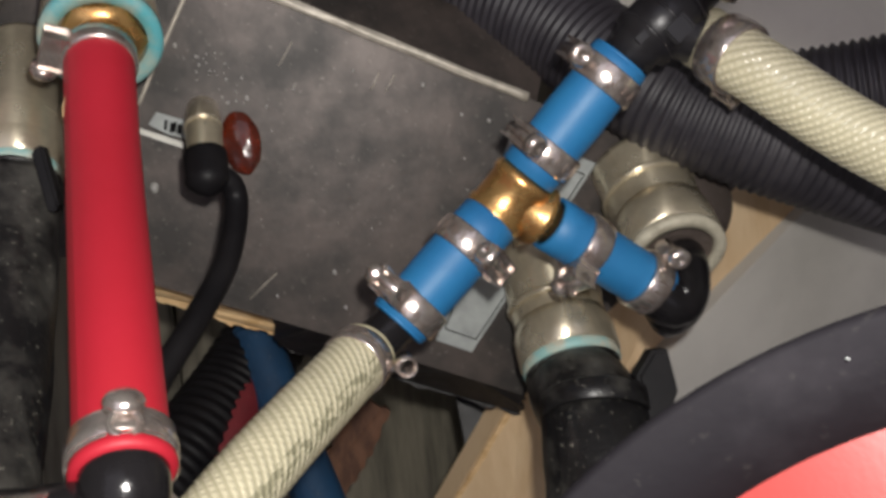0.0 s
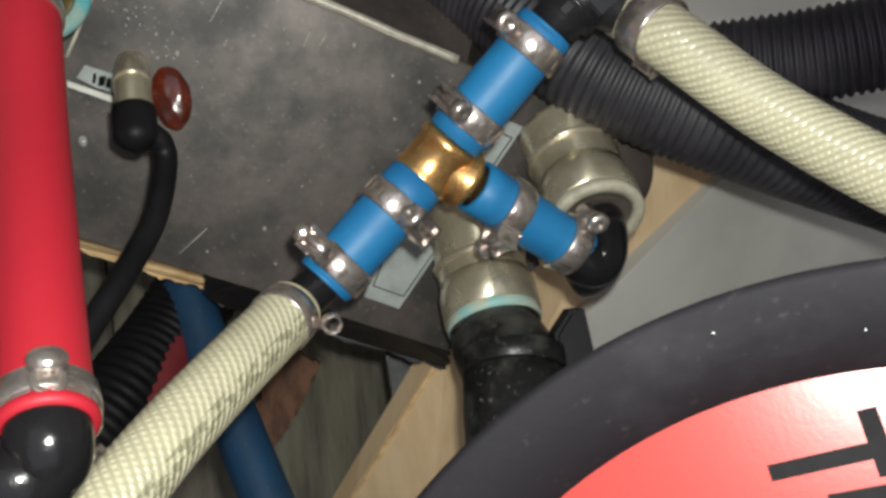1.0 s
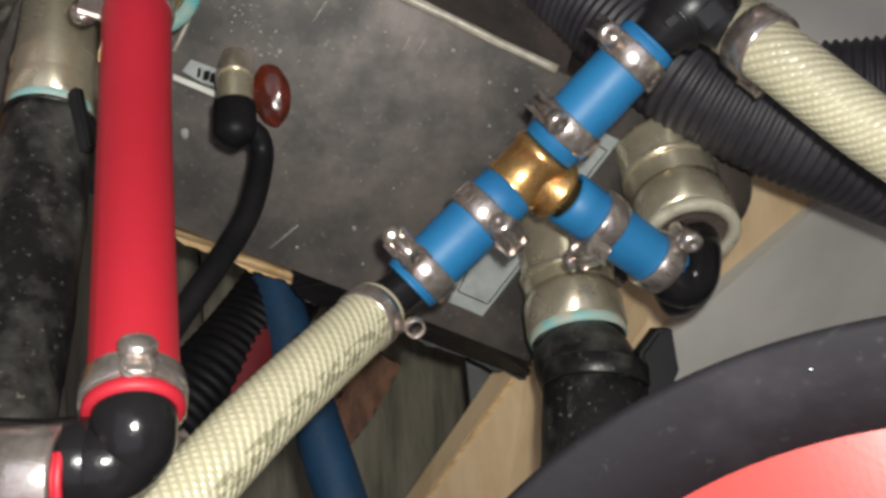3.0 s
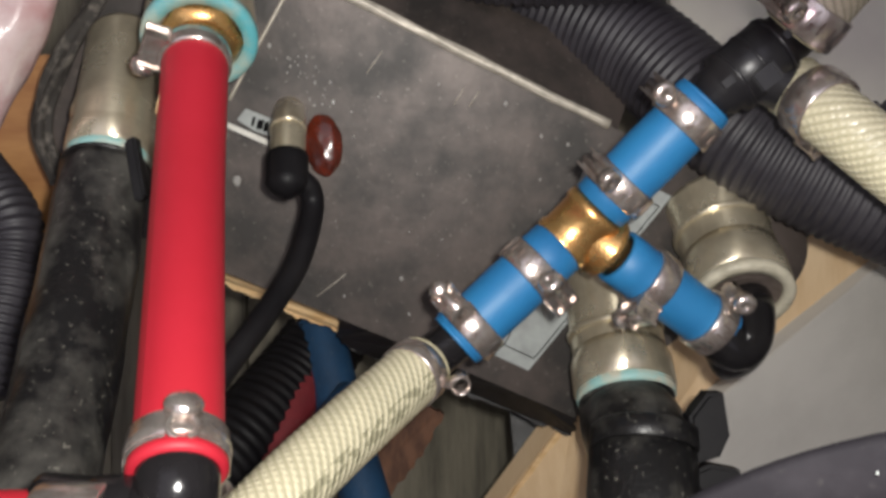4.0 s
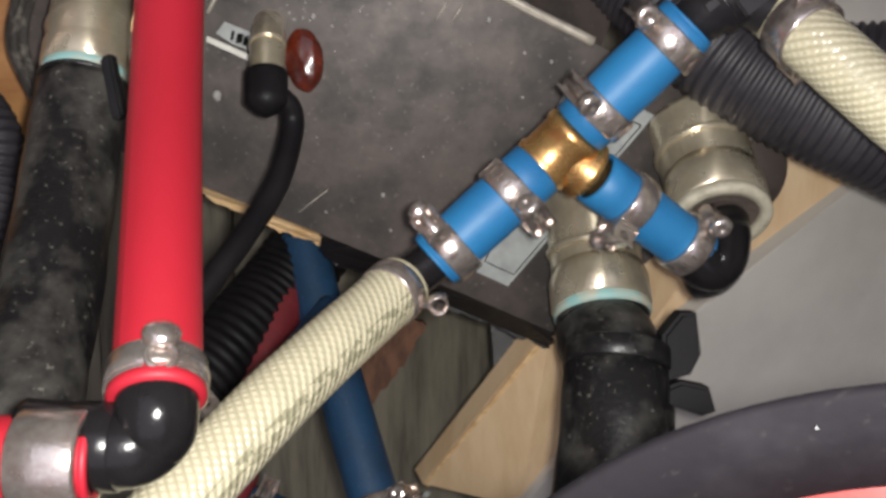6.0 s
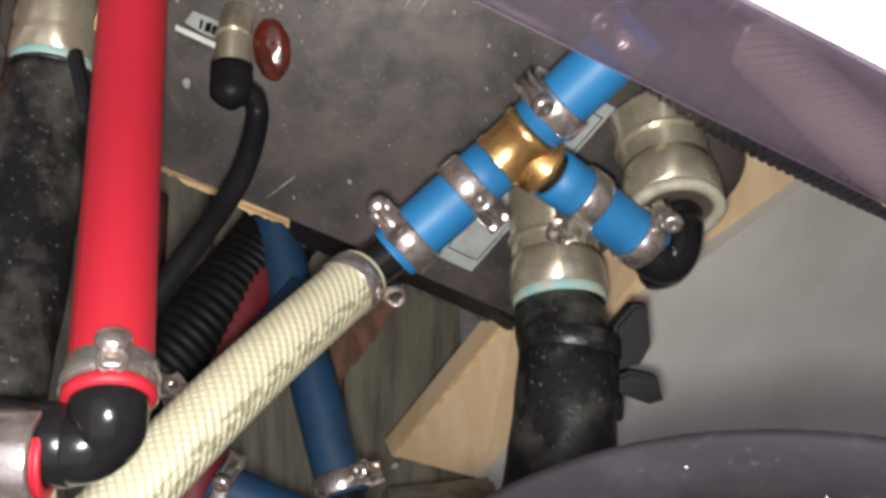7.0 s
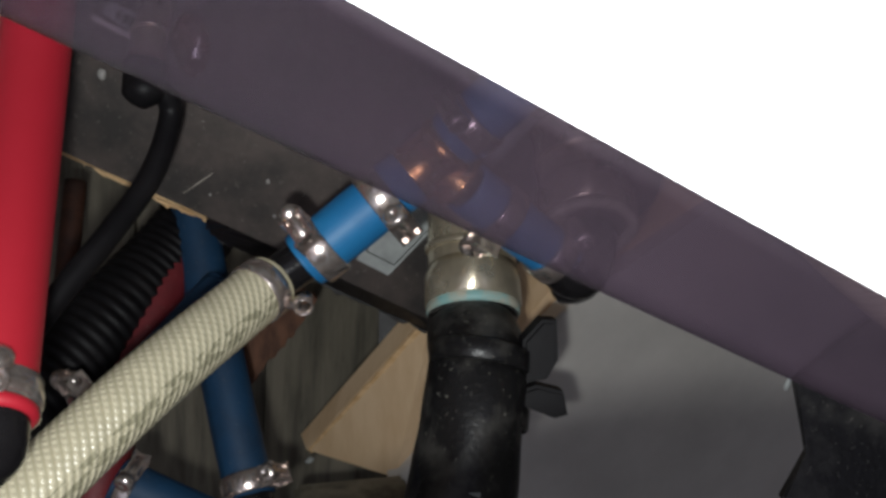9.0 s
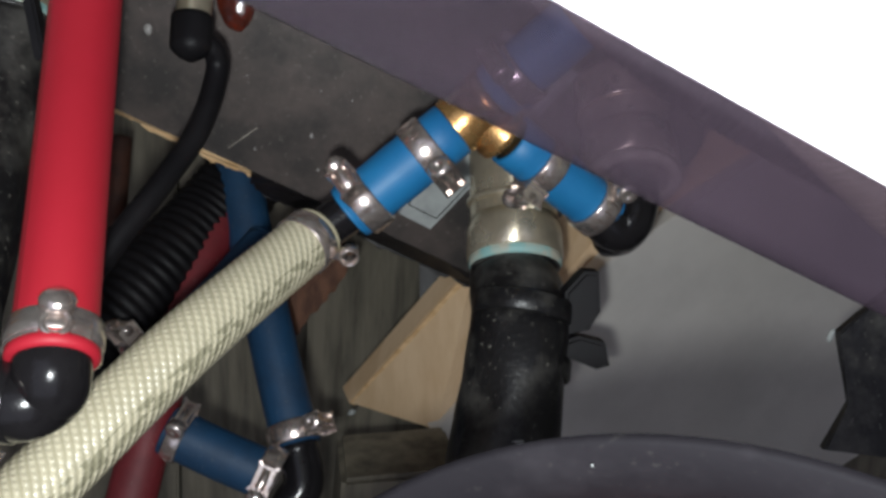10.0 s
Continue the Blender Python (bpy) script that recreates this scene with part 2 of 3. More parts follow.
def tube(pts, radius, step=0.004, seg=28, rib=0.0, pitch=0.0046, wobble=0.0, cap=True, profile=None):
    """A round hose along pts; radius is a number or one for each end; rib: depth of its corrugation;
    profile(s, total) multiplies the radius."""
    if rib:
        step = pitch / 6
    line = spline(pts, step)
    r0, r1 = radius if isinstance(radius, tuple) else (radius, radius)
    n = len(line)
    tang = [(line[min(i + 1, n - 1)] - line[max(i - 1, 0)]).normalized() for i in range(n)]
    nrm = tang[0].orthogonal().normalized()
    verts, faces, uvs = [], [], []
    s = 0.0
    total = sum((b - a).length for a, b in zip(line, line[1:]))
    for i in range(n):
        if i:
            s += (line[i] - line[i - 1]).length
            nrm = (nrm - tang[i] * nrm.dot(tang[i])).normalized()
        bi = tang[i].cross(nrm)
        r = r0 + (r1 - r0) * i / (n - 1)
        if rib:
            r += rib * (0.5 + 0.5 * math.tanh(2.5 * math.sin(2 * math.pi * s / pitch)))
        if profile:
            r *= profile(s, total)
        for k in range(seg + 1):
            a = 2 * math.pi * k / seg
            rr = r
            if wobble:
                rr += wobble * noise.noise(line[i] * 40 + V((math.cos(a), math.sin(a), 0)) * 1.3)
            verts.append(line[i] + (nrm * math.cos(a) + bi * math.sin(a)) * rr)
            uvs.append((r0 * a, s))
    w = seg + 1
    for i in range(n - 1):
        for k in range(seg):
            faces.append((i * w + k, i * w + k + 1, (i + 1) * w + k + 1, (i + 1) * w + k))
    if cap:
        faces.append(tuple(reversed(range(seg))))
        faces.append(tuple((n - 1) * w + k for k in range(seg)))
    return mesh_of("tube", verts, faces, uvs)


def lathe(origin, axis, prof, seg=40, closed=False):
    """A turned piece: prof holds (distance along the axis, radius)."""
    axis = V(axis).normalized()
    u = axis.orthogonal().normalized()
    w = axis.cross(u)
    verts, faces = [], []
    for h, r in prof:
        for k in range(seg):
            a = 2 * math.pi * k / seg
            verts.append(V(origin) + axis * h + (u * math.cos(a) + w * math.sin(a)) * max(r, 1e-5))
    n = len(prof)
    for i in range(n if closed else n - 1):
        j = (i + 1) % n
        for k in range(seg):
            faces.append((i * seg + k, i * seg + (k + 1) % seg, j * seg + (k + 1) % seg, j * seg + k))
    if not closed:
        faces.append(tuple(reversed(range(seg))))
        faces.append(tuple((n - 1) * seg + k for k in range(seg)))
    return mesh_of("lathe", verts, faces)


def slab(corners, thick, normal, bevel=0.001, jag=0.0, steps=1):
    """A sheet with the given outline, thick behind it against normal; jag roughens its outline."""
    normal = V(normal).normalized()
    pts = []
    for a, b in zip(corners, corners[1:] + corners[:1]):
        for k in range(steps):
            p = V(a).lerp(V(b), k / steps)
            if jag:
                p += V((noise.noise(p * 210), 0, noise.noise(p * 230 + V((7, 3, 1))))) * jag
            pts.append(p)
    bm = bmesh.new()
    top = [bm.verts.new(p) for p in pts]
    low = [bm.verts.new(p - normal * thick) for p in pts]
    bm.faces.new(top)
    bm.faces.new(list(reversed(low)))
    n = len(pts)
    for i in range(n):
        bm.faces.new((top[i], low[i], low[(i + 1) % n], top[(i + 1) % n]))
    if bevel:
        edges = [e for e in bm.edges if len(e.link_faces) == 2 and (e.verts[0] in top) and (e.verts[1] in top)]
        bmesh.ops.bevel(bm, geom=edges, offset=bevel, segments=2, affect="EDGES")
    return bm


def block(center, ax, ay, az, bevel=0.0008):
    """A bevelled block from its centre and three half axes."""
    bm = bmesh.new()
    bmesh.ops.create_cube(bm, size=2)
    c = V(center)
    for v in bm.verts:
        v.co = c + V(ax) * v.co.x + V(ay) * v.co.y + V(az) * v.co.z
    if bevel:
        bmesh.ops.bevel(bm, geom=list(bm.edges), offset=bevel, segments=2, affect="EDGES")
    return bm


def hose_clamp(center, axis, r, toward, width=0.011, label="worm-drive steel hose clamp tightened round a hose", material=None):
    """A band clamp: toward points from the axis to its screw housing."""
    material = material or M_CLAMP
    axis = V(axis).normalized()
    toward = V(toward)
    toward = (toward - axis * toward.dot(axis)).normalized()
    side = axis.cross(toward)
    c = V(center)
    t = thing("hose_clamp", label, "hose clamp", "hose clamps")
    h = width / 2
    ro = r + 0.0014
    band = part("band", lathe(c, axis, [(-h, r - 0.0005), (-h, ro), (-h + 0.0008, ro + 0.0006), (h - 0.0008, ro + 0.0006), (h, ro), (h, r - 0.0005)], closed=True), material, t)
    hc = c + toward * (ro + 0.003)
    housing = part("housing", block(hc, side * 0.0065, axis * (h * 0.8), toward * 0.0032, 0.0012), material, t)
    sc = c + toward * (ro + 0.0045) + side * 0.0055
    part("screw", lathe(sc, side, [(-0.012, 0.0028), (0, 0.0032), (0.0015, 0.0032), (0.0018, 0.0048), (0.0055, 0.005), (0.0068, 0.0042), (0.007, 0.0015), (0.0062, 0.001)], 16), material, housing)
    for k in range(5):
        a = math.radians(45 + k * 20)
        d = toward * math.cos(a) + side * math.sin(a)
        q = side * math.cos(a) - toward * math.sin(a)
        part("slot", block(c + d * (ro + 0.0006), q * 0.0004, axis * (h * 0.4), d * 0.0002, 0), M_SLOT, band)
    return t


def hose(name, label, pts, r, material, category="hose", **kw):
    t = thing(name, label, category)
    part("hose_wall" if category == "hose" else "body", tube(pts, r, **kw), material, t)
    if category in ("hose", "conduit"):
        d = (pts[1] - pts[0]).normalized()
        ring(pts[0], d, r * 0.72, r * 1.01, 0.0012, material, "cut_end", t)
    return t


def ring(center, axis, r_in, r_out, half, material, name, parent, label=""):
    e = min(0.0012, half * 0.5, (r_out - r_in) * 0.4)
    return part(name, lathe(center, axis, [(-half, r_in), (-half, r_out - e), (-half + e, r_out), (half - e, r_out), (half, r_out - e), (half, r_in)], closed=True), material, parent, label)


def lump(center, ax, ay, az, rough=0.12, seg=20, square=1):
    """A soft uneven blob with three half axes."""
    bm = bmesh.new()
    bmesh.ops.create_uvsphere(bm, u_segments=seg, v_segments=seg // 2, radius=1)
    for v in bm.verts:
        if square != 1:
            v.co = V([math.copysign(abs(c) ** square, c) for c in v.co])
        p = v.co * (1 + rough * noise.noise(v.co * 1.7 + V(center) * 50))
        v.co = V(center) + V(ax) * p.x + V(ay) * p.y + V(az) * p.z
    for f in bm.faces:
        f.smooth = True
    return bm


# ---- the bay: walls that close it, backing timber ----
def bay():
    s = 0.75
    for nm, c, ax, ay, az in (
            ("floor", (0, 0.1, -s), (s, 0, 0), (0, 0.95, 0), (0, 0, 0.02)),
            ("ceiling", (0, 0.3, s), (s, 0, 0), (0, 0.75, 0), (0, 0, 0.02)),
            ("wall_west", (-s, 0.1, 0), (0.02, 0, 0), (0, 0.95, 0), (0, 0, s)),
            ("wall_east", (s, 0.1, 0), (0.02, 0, 0), (0, 0.95, 0), (0, 0, s)),
            ("wall_north", (0, 1.07, 0), (s, 0, 0), (0, 0.02, 0), (0, 0, s))):
        ob = part(nm, block(c, ax, ay, az, 0), M_WALL)
        tagged(ob, "plain dark engine bay lining closing the space", "wall", kind="structure")


bay()
hull = tagged(new("timber_lining"), "weathered grey timber planks lining the back of the bay", "wall", kind="structure")
for i in range(9):
    x = -0.42 + i * 0.105
    part("plank", block((x, 0.74 + 0.004 * (i % 2), -0.15), (0.0517, 0, 0), (0, 0.01, 0), (0, 0, 0.45), 0.002), M_HULL, hull)
pale = part("pale_bulkhead", slab([V((0.1352, 0.5741, 0.3213)), V((0.5177, 0.5741, 0.3213)), V((0.5177, 0.5741, 0.0379)), V((0.1352, 0.5741, 0.0379))], 0.012, (0, -1, 0), 0.001), M_PALE)
tagged(pale, "pale cream painted bulkhead behind the conduits", "wall", kind="structure")
side = part("wood_bulkhead", slab([V((-0.4343, 0.4921, 0.0852)), V((-0.1973, 0.4921, 0.0852)), V((-0.1973, 0.4921, -0.0231)), V((-0.4343, 0.4921, -0.0231))], 0.018, (0, -1, 0), 0.001), M_VARN)
tagged(side, "orange-brown varnished plywood bulkhead", "wall", kind="structure")

# ---- tank ----
nP = V((0.0515, -0.9808, -0.1879))
tank = thing("steel_tank", "dull brown-grey steel tank face with scratches and splashes", "tank")
face = [V((-0.1415, 0.4295, 0.1637)), V((-0.0695, 0.4428, 0.1140)), V((0.0804, 0.4643, 0.0425)), V((0.1873, 0.4800, -0.0097)), V((0.0656, 0.4923, -0.1075)),
        V((-0.0240, 0.4796, -0.0659)), V((-0.1124, 0.4677, -0.0275)), V((-0.1835, 0.4578, 0.0044)), V((-0.1932, 0.4524, 0.0299)), V((-0.1908, 0.4480, 0.0536)), V((-0.1777, 0.4432, 0.0820))]
part("front_panel", slab(face, 0.008, nP, 0.0015), M_PANEL, tank)
part("top_panel", slab([V((-0.1005, 0.4402, 0.1299)), V((-0.0617, 0.4630, 0.1408)), V((0.0652, 0.4850, 0.0897)), V((0.0975, 0.4880, 0.0729)), V((0.0836, 0.4668, 0.0414))], 0.006, nP, 0), M_PANEL, tank)
part("seam", tube([V((-0.0898, 0.4389, 0.1235)), V((-0.0011, 0.4516, 0.0814)), V((0.0788, 0.4631, 0.0432))], 0.0024, wobble=0.0008), M_SEAM, tank, "pale weld bead along the edge")
part("edge_seal", tube([V((-0.1459, 0.4348, 0.1296)), V((-0.1661, 0.4404, 0.0946)), V((-0.1849, 0.4448, 0.0664)), V((-0.1930, 0.4494, 0.0404)), V((-0.1875, 0.4543, 0.0165))], 0.0046, wobble=0.003), M_SEAL, tank, "crumbling dark edge seal")
part("crease", tube([V((-0.0701, 0.4430, 0.1125)), V((-0.0876, 0.4476, 0.0841)), V((-0.1046, 0.4522, 0.0554))], 0.0009), M_SEAM, tank)
for i in range(16):
    x, z = random.uniform(-0.09, 0.05), random.uniform(-0.045, 0.085)
    p0, n0 = V((-0.0232, 0.4645, 0.0113)), nP
    p = V((x, p0.y - ((x - p0.x) * n0.x + (z - p0.z) * n0.z) / n0.y, z))
    r = random.choice((0.0004, 0.0005, 0.0007, 0.0012))
    part("droplet", lump(p, (r, 0, 0), (0, r * 0.6, 0), (0, 0, r * 1.2), 0.2, 8), M_DROP, tank)
for a, b in ((V((0.0030, 0.4581, 0.0531)), V((0.0079, 0.4568, 0.0611))), (V((0.0101, 0.4586, 0.0521)), V((0.0152, 0.4575, 0.0596))),
             (V((-0.0663, 0.4723, -0.0405)), V((-0.0515, 0.4710, -0.0291))), (V((-0.0388, 0.4531, 0.0676)), V((-0.0311, 0.4515, 0.0781)))):
    part("scratch", tube([a, b], 0.0003, step=0.02, seg=6), M_SEAM, tank)
for p, r in ((V((-0.0552, 0.4547, 0.0544)), 0.0012), (V((-0.0635, 0.4525, 0.0635)), 0.0008), (V((-0.1030, 0.4593, 0.0172)), 0.0022), (V((-0.0563, 0.4528, 0.0636)), 0.0008),
             (V((0.0457, 0.4631, 0.0380)), 0.0008), (V((0.0589, 0.4645, 0.0340)), 0.0009), (V((-0.0529, 0.4730, -0.0405)), 0.0007), (V((-0.0204, 0.4765, -0.0502)), 0.0007)):
    part("droplet", lump(p, (r, 0, 0), (0, r * 0.6, 0), (0, 0, r * 1.2), 0.25, 10), M_DROP, tank)
for i in range(34):
    u, w = random.random(), random.random()
    p = V((-0.0764, 0.4490, 0.0777)) + (V((-0.0520, 0.4506, 0.0780)) - V((-0.0764, 0.4494, 0.0778))) * u * (0.5 + 0.5 * w) + (V((-0.0776, 0.4561, 0.0423)) - V((-0.0764, 0.4494, 0.0778))) * w
    r = random.uniform(0.0003, 0.0008)
    part("droplet", lump(p, (r, 0, 0), (0, r * 0.6, 0), (0, 0, r * 1.2), 0.2, 8), M_DROP, tank)
edge = part("plywood_edge", slab([V((-0.1390, 0.4732, -0.0132)), V((-0.1145, 0.4765, -0.0238)), V((-0.0417, 0.4868, -0.0576)), V((-0.0493, 0.5130, -0.0671)), V((-0.0845, 0.5084, -0.0531)), V((-0.1200, 0.5032, -0.0354)), V((-0.1467, 0.4992, -0.0217))], 0.006, nP, 0, jag=0.003, steps=30), M_CHIP)
tagged(edge, "splintered tan plywood edge under the tank", "board")
# mastic strip drawn wider, so its black also covers the tank edge's shadow line
tar = part("black_mastic", slab([V((-0.0555, 0.4814, -0.0518)), V((-0.0271, 0.4848, -0.0617)), V((0.0676, 0.4983, -0.1064)), V((0.0681, 0.5180, -0.1235)), V((-0.0256, 0.5085, -0.0815)), V((-0.0437, 0.5065, -0.0757)), V((-0.0601, 0.5040, -0.0668))], 0.004, nP, 0, jag=0.0036, steps=22), M_TAR)
tagged(tar, "ragged black mastic, widened over the shadow line under the tank's lower edge", "sealant")

# ---- bare board, grey panel and post behind ----
nB = V((0.3123, -0.9131, -0.2622))
board = thing("plywood_board", "bare tan plywood board edge beside the grey panel", "board")
part("sheet", slab([V((-0.0059, 0.5850, -0.2295)), V((0.0671, 0.5156, -0.1080)), V((0.2110, 0.5577, 0.0003)), V((0.2786, 0.5741, 0.0072)), V((0.2854, 0.5606, -0.0047)), V((0.1345, 0.5517, -0.1535)), V((0.0540, 0.5457, -0.2286))], 0.018, nB, 0.0015), M_PLY, board)
part("worn_edge", slab([V((-0.0051, 0.5832, -0.2286)), V((0.0677, 0.5140, -0.1075)), V((0.0693, 0.5152, -0.1098)), V((-0.0022, 0.5846, -0.2302))], 0.0012, nB, 0, jag=0.0012, steps=24), M_CHIP, board, "ragged worn edge")
part("splinter", lump(V((-0.0036, 0.5838, -0.2352)), (0.0028, 0, 0), (0, 0.002, 0), (0.001, 0, 0.0022), 0.4, 12), M_LABEL, board)
panel = part("grey_panel", slab([V((0.0510, 0.5401, -0.2278)), V((0.1497, 0.5400, -0.1098)), V((0.2550, 0.5524, -0.0276)), V((0.3760, 0.5664, 0.0677)), V((0.5474, 0.6993, -0.1909)), V((0.1357, 0.6432, -0.4858))], 0.012, nB, 0.001), M_GREY)
tagged(panel, "smooth grey painted panel with satin sheen", "panel")
post = part("timber_post", block(V((0.0225, 0.5085, -0.3531)), (0.034, 0.004, 0.003), (-0.004, 0.03, 0), (0.006, 0, 0.128), 0.003), M_HULL)
tagged(post, "weathered grey timber post under the plywood board", "post")
# batten takes the same black as the mastic
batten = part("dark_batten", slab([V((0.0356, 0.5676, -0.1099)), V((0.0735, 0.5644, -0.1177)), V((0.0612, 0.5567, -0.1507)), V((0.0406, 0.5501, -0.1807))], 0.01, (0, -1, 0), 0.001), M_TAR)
tagged(batten, "dark batten between planks and board", "batten")

# ---- brass tee and blue hoses ----
tee_c = V((0.0547, 0.3978, -0.0064))
low_e, up_e, br_e = V((0.0030, 0.3916, -0.0529)), V((0.1040, 0.3834, 0.0445)), V((0.1216, 0.4224, -0.0538))
a_br = (br_e - tee_c).normalized()
tee = thing("brass_tee", "polished brass tee joining three blue hoses", "pipe fitting")
part("run", lathe(tee_c, (up_e - tee_c), [(-0.03, 0.0100), (-0.0115, 0.0100), (-0.0115, 0.0125), (-0.0105, 0.0136), (-0.0075, 0.0138), (-0.006, 0.0128), (0.006, 0.0128), (0.0075, 0.0138), (0.0105, 0.0136), (0.0115, 0.0125), (0.0115, 0.0100), (0.03, 0.0100)], 56), M_BRASS, tee)
part("branch", lathe(tee_c, a_br, [(0, 0.0118), (0.0125, 0.0118), (0.0135, 0.0134), (0.0165, 0.0136), (0.0175, 0.0125), (0.0175, 0.0100), (0.035, 0.0100)], 56), M_BRASS, tee)
RB = 0.0129


def blue_piece(s, e, r):
    """A cut length of hose with a hollow, slightly flared end."""
    d = (e - s).normalized()
    n = (e - s).length
    t = thing("blue_hose", "bright blue silicone hose piece on a brass tee", "hose", "blue hose pieces")
    part("hose_wall", lathe(s, d, [(0.002, 0.0101), (0, r - 0.0015), (0.0008, r), (n * 0.15, r * 1.01), (n * 0.22, r * 0.985), (n * 0.5, r * 1.015), (n * 0.8, r * 0.985), (n * 0.92, r * 1.02), (n - 0.0008, r * 1.02), (n, r - 0.001), (n - 0.002, 0.0095)], 48, closed=True), M_BLUE, t)
    ring(e, d, 0.0098, r * 0.99, 0.0008, M_BLUE, "cut_end", t)


lo_s, up_s, br_s = tee_c.lerp(low_e, 0.165), tee_c.lerp(up_e, 0.165), tee_c.lerp(br_e, 0.25)
blue_piece(lo_s, low_e, RB)
blue_piece(up_s, up_e, RB)
blue_piece(br_s, br_e, 0.0122)
for s, e, k, tw, rr in ((lo_s, low_e, 0.27, (0.3, -0.75, -0.75), RB), (lo_s, low_e, 0.86, (-0.8, -0.8, 0.2), RB),
                        (up_s, up_e, 0.2, (-0.75, -0.7, 0.3), RB), (up_s, up_e, 0.84, (-1.0, -0.35, 0.6), RB),
                        (br_s, br_e, 0.33, (-0.6, -0.5, -0.8), 0.0122), (br_s, br_e, 0.88, (0.75, -0.35, 0.9), 0.0122)):
    hose_clamp(s.lerp(e, k), e - s, rr, tw)

# black plastic elbow under the branch
el = thing("black_elbow", "black plastic elbow at the end of a blue hose", "pipe fitting")
part("body", tube([br_e.lerp(tee_c, 0.06), V((0.1266, 0.4224, -0.0600)), V((0.1333, 0.4244, -0.0573)), V((0.1368, 0.4306, -0.0471)), V((0.1391, 0.4429, -0.0392))], 0.0118, step=0.002), M_PLASTIC, el)
part("collar", lathe(V((0.1306, 0.4306, -0.0643)), (0.3, -0.6, -0.7), [(-0.006, 0.0128), (0.003, 0.0134), (0.007, 0.012), (0.0095, 0.007), (0.0105, 0)], 28), M_PLASTIC, el)

# ---- top black tee with two clear hoses ----
c0, c1 = V((0.0983, 0.3834, 0.0390)), V((0.1402, 0.3814, 0.0724))
cd = (c1 - c0).normalized()
con = thing("black_tee", "black plastic barbed tee between blue and clear hoses", "pipe fitting")
part("run", lathe(c0, cd, [(0, 0.0095), (0.012, 0.0095), (0.013, 0.0112), (0.018, 0.0112), (0.019, 0.0136), (0.044, 0.0136), (0.045, 0.0112), (0.056, 0.0108), (0.056, 0.009), (0.07, 0.009)], 36), M_FITTING, con)
part("branch", tube([V((0.1245, 0.3834, 0.0561)), V((0.1470, 0.3855, 0.0465))], 0.0112), M_FITTING, con)
part("rib", block(V((0.1205, 0.3711, 0.0587)), cd * 0.016, cd.cross(V((0, 1, 0))) * 0.0012, V((0, 0.002, 0)), 0.0004), M_FITTING, con)
for k in (0.021, 0.0315, 0.042):
    ring(c0 + cd * k, cd, 0.0125, 0.0141, 0.0007, M_FITTING, "moulding_ring", con)
part("lug", block(V((0.1240, 0.3670, 0.0515)), cd * 0.004, cd.cross(V((0, 1, 0))) * 0.003, V((0, 0.0015, 0)), 0.0008), M_FITTING, con)
hose("braided_hose", "short clear braided hose leaving the black tee upward", [c1, V((0.1493, 0.3740, 0.0843)), V((0.1598, 0.3650, 0.1001)), V((0.1733, 0.3486, 0.1329))], 0.0142, M_HOSE, step=0.003)
hose_clamp(V((0.1439, 0.3781, 0.0774)), V((0.1493, 0.3740, 0.0843)) - c1, 0.0142, (-0.6, -0.8, 0.5), 0.0145)
r_hose = [V((0.1415, 0.3875, 0.0505)), V((0.1528, 0.3687, 0.0338)), V((0.1841, 0.3518, 0.0023)), V((0.2179, 0.3243, -0.0285)), V((0.2471, 0.2939, -0.0517))]
hose("braided_hose", "clear braided water hose running from a black tee", r_hose, 0.0132, M_HOSE, step=0.003)
hose_clamp(r_hose[0].lerp(r_hose[1], 0.55), r_hose[1] - r_hose[0], 0.0133, (0.45, -0.5, -0.7), 0.013)

# ---- lower clear hose ----
w_top = V((-0.0117, 0.3855, -0.0630))
low_h = [w_top, V((-0.0523, 0.3214, -0.0917)), V((-0.0904, 0.2677, -0.1265)), V((-0.1179, 0.2250, -0.1492))]
hose("braided_hose", "clear braided water hose with faded printed dashes", low_h, 0.0130, M_HOSE_P, step=0.003)
con2 = thing("hose_connector", "black plastic barbed connector between blue and clear hose", "pipe fitting")
part("barb", tube([low_e.lerp(tee_c, 0.08), w_top.lerp(low_e, -0.2)], 0.0095), M_PLASTIC, con2)
wd = (low_h[1] - low_h[0]).normalized()
wc = w_top + wd * 0.006
clip = thing("hose_clip", "thin steel ear clip on the clear hose end", "hose clamp", "hose clamps")
ring(wc, wd, 0.0128, 0.0139, 0.0045, M_CLAMP, "band", clip)
ear = V((0.0032, 0.3793, -0.0693))
part("ear", lathe(ear + V((0, 0.007, 0.003)), (0.1, -1, -0.3), [(0.004, 0.0031), (0.004, 0.0040), (0.012, 0.0042), (0.012, 0.0034)], 24, closed=True), M_CLAMP, clip)
part("neck", block(wc.lerp(ear, 0.78), (ear - wc).normalized() * 0.003, wd * 0.004, V((0, 0.001, 0)), 0.0004), M_CLAMP, clip)

# ---- red hose, its socket and black elbow ----
red0, red1 = V((-0.1008, 0.3773, 0.0619)), V((-0.0724, 0.2456, -0.0687))
rd = (red1 - red0).normalized()
red = thing("red_hose", "bright red silicone coolant hose", "hose")
part("hose_wall", tube([red0, V((-0.0926, 0.3342, 0.0081)), red1], (0.0131, 0.0123), step=0.003), M_RED, red)
ring(red1, rd, 0.0092, 0.0134, 0.0022, M_RED, "end_lip", red)
part("worn_strip", tube([V((-0.1027, 0.3588, 0.0525)), V((-0.1061, 0.3568, 0.0486)), V((-0.1091, 0.3568, 0.0427)), V((-0.1093, 0.3547, 0.0378))], (0.0014, 0.0009)), M_CHIP, red, "pale scuffed strip")
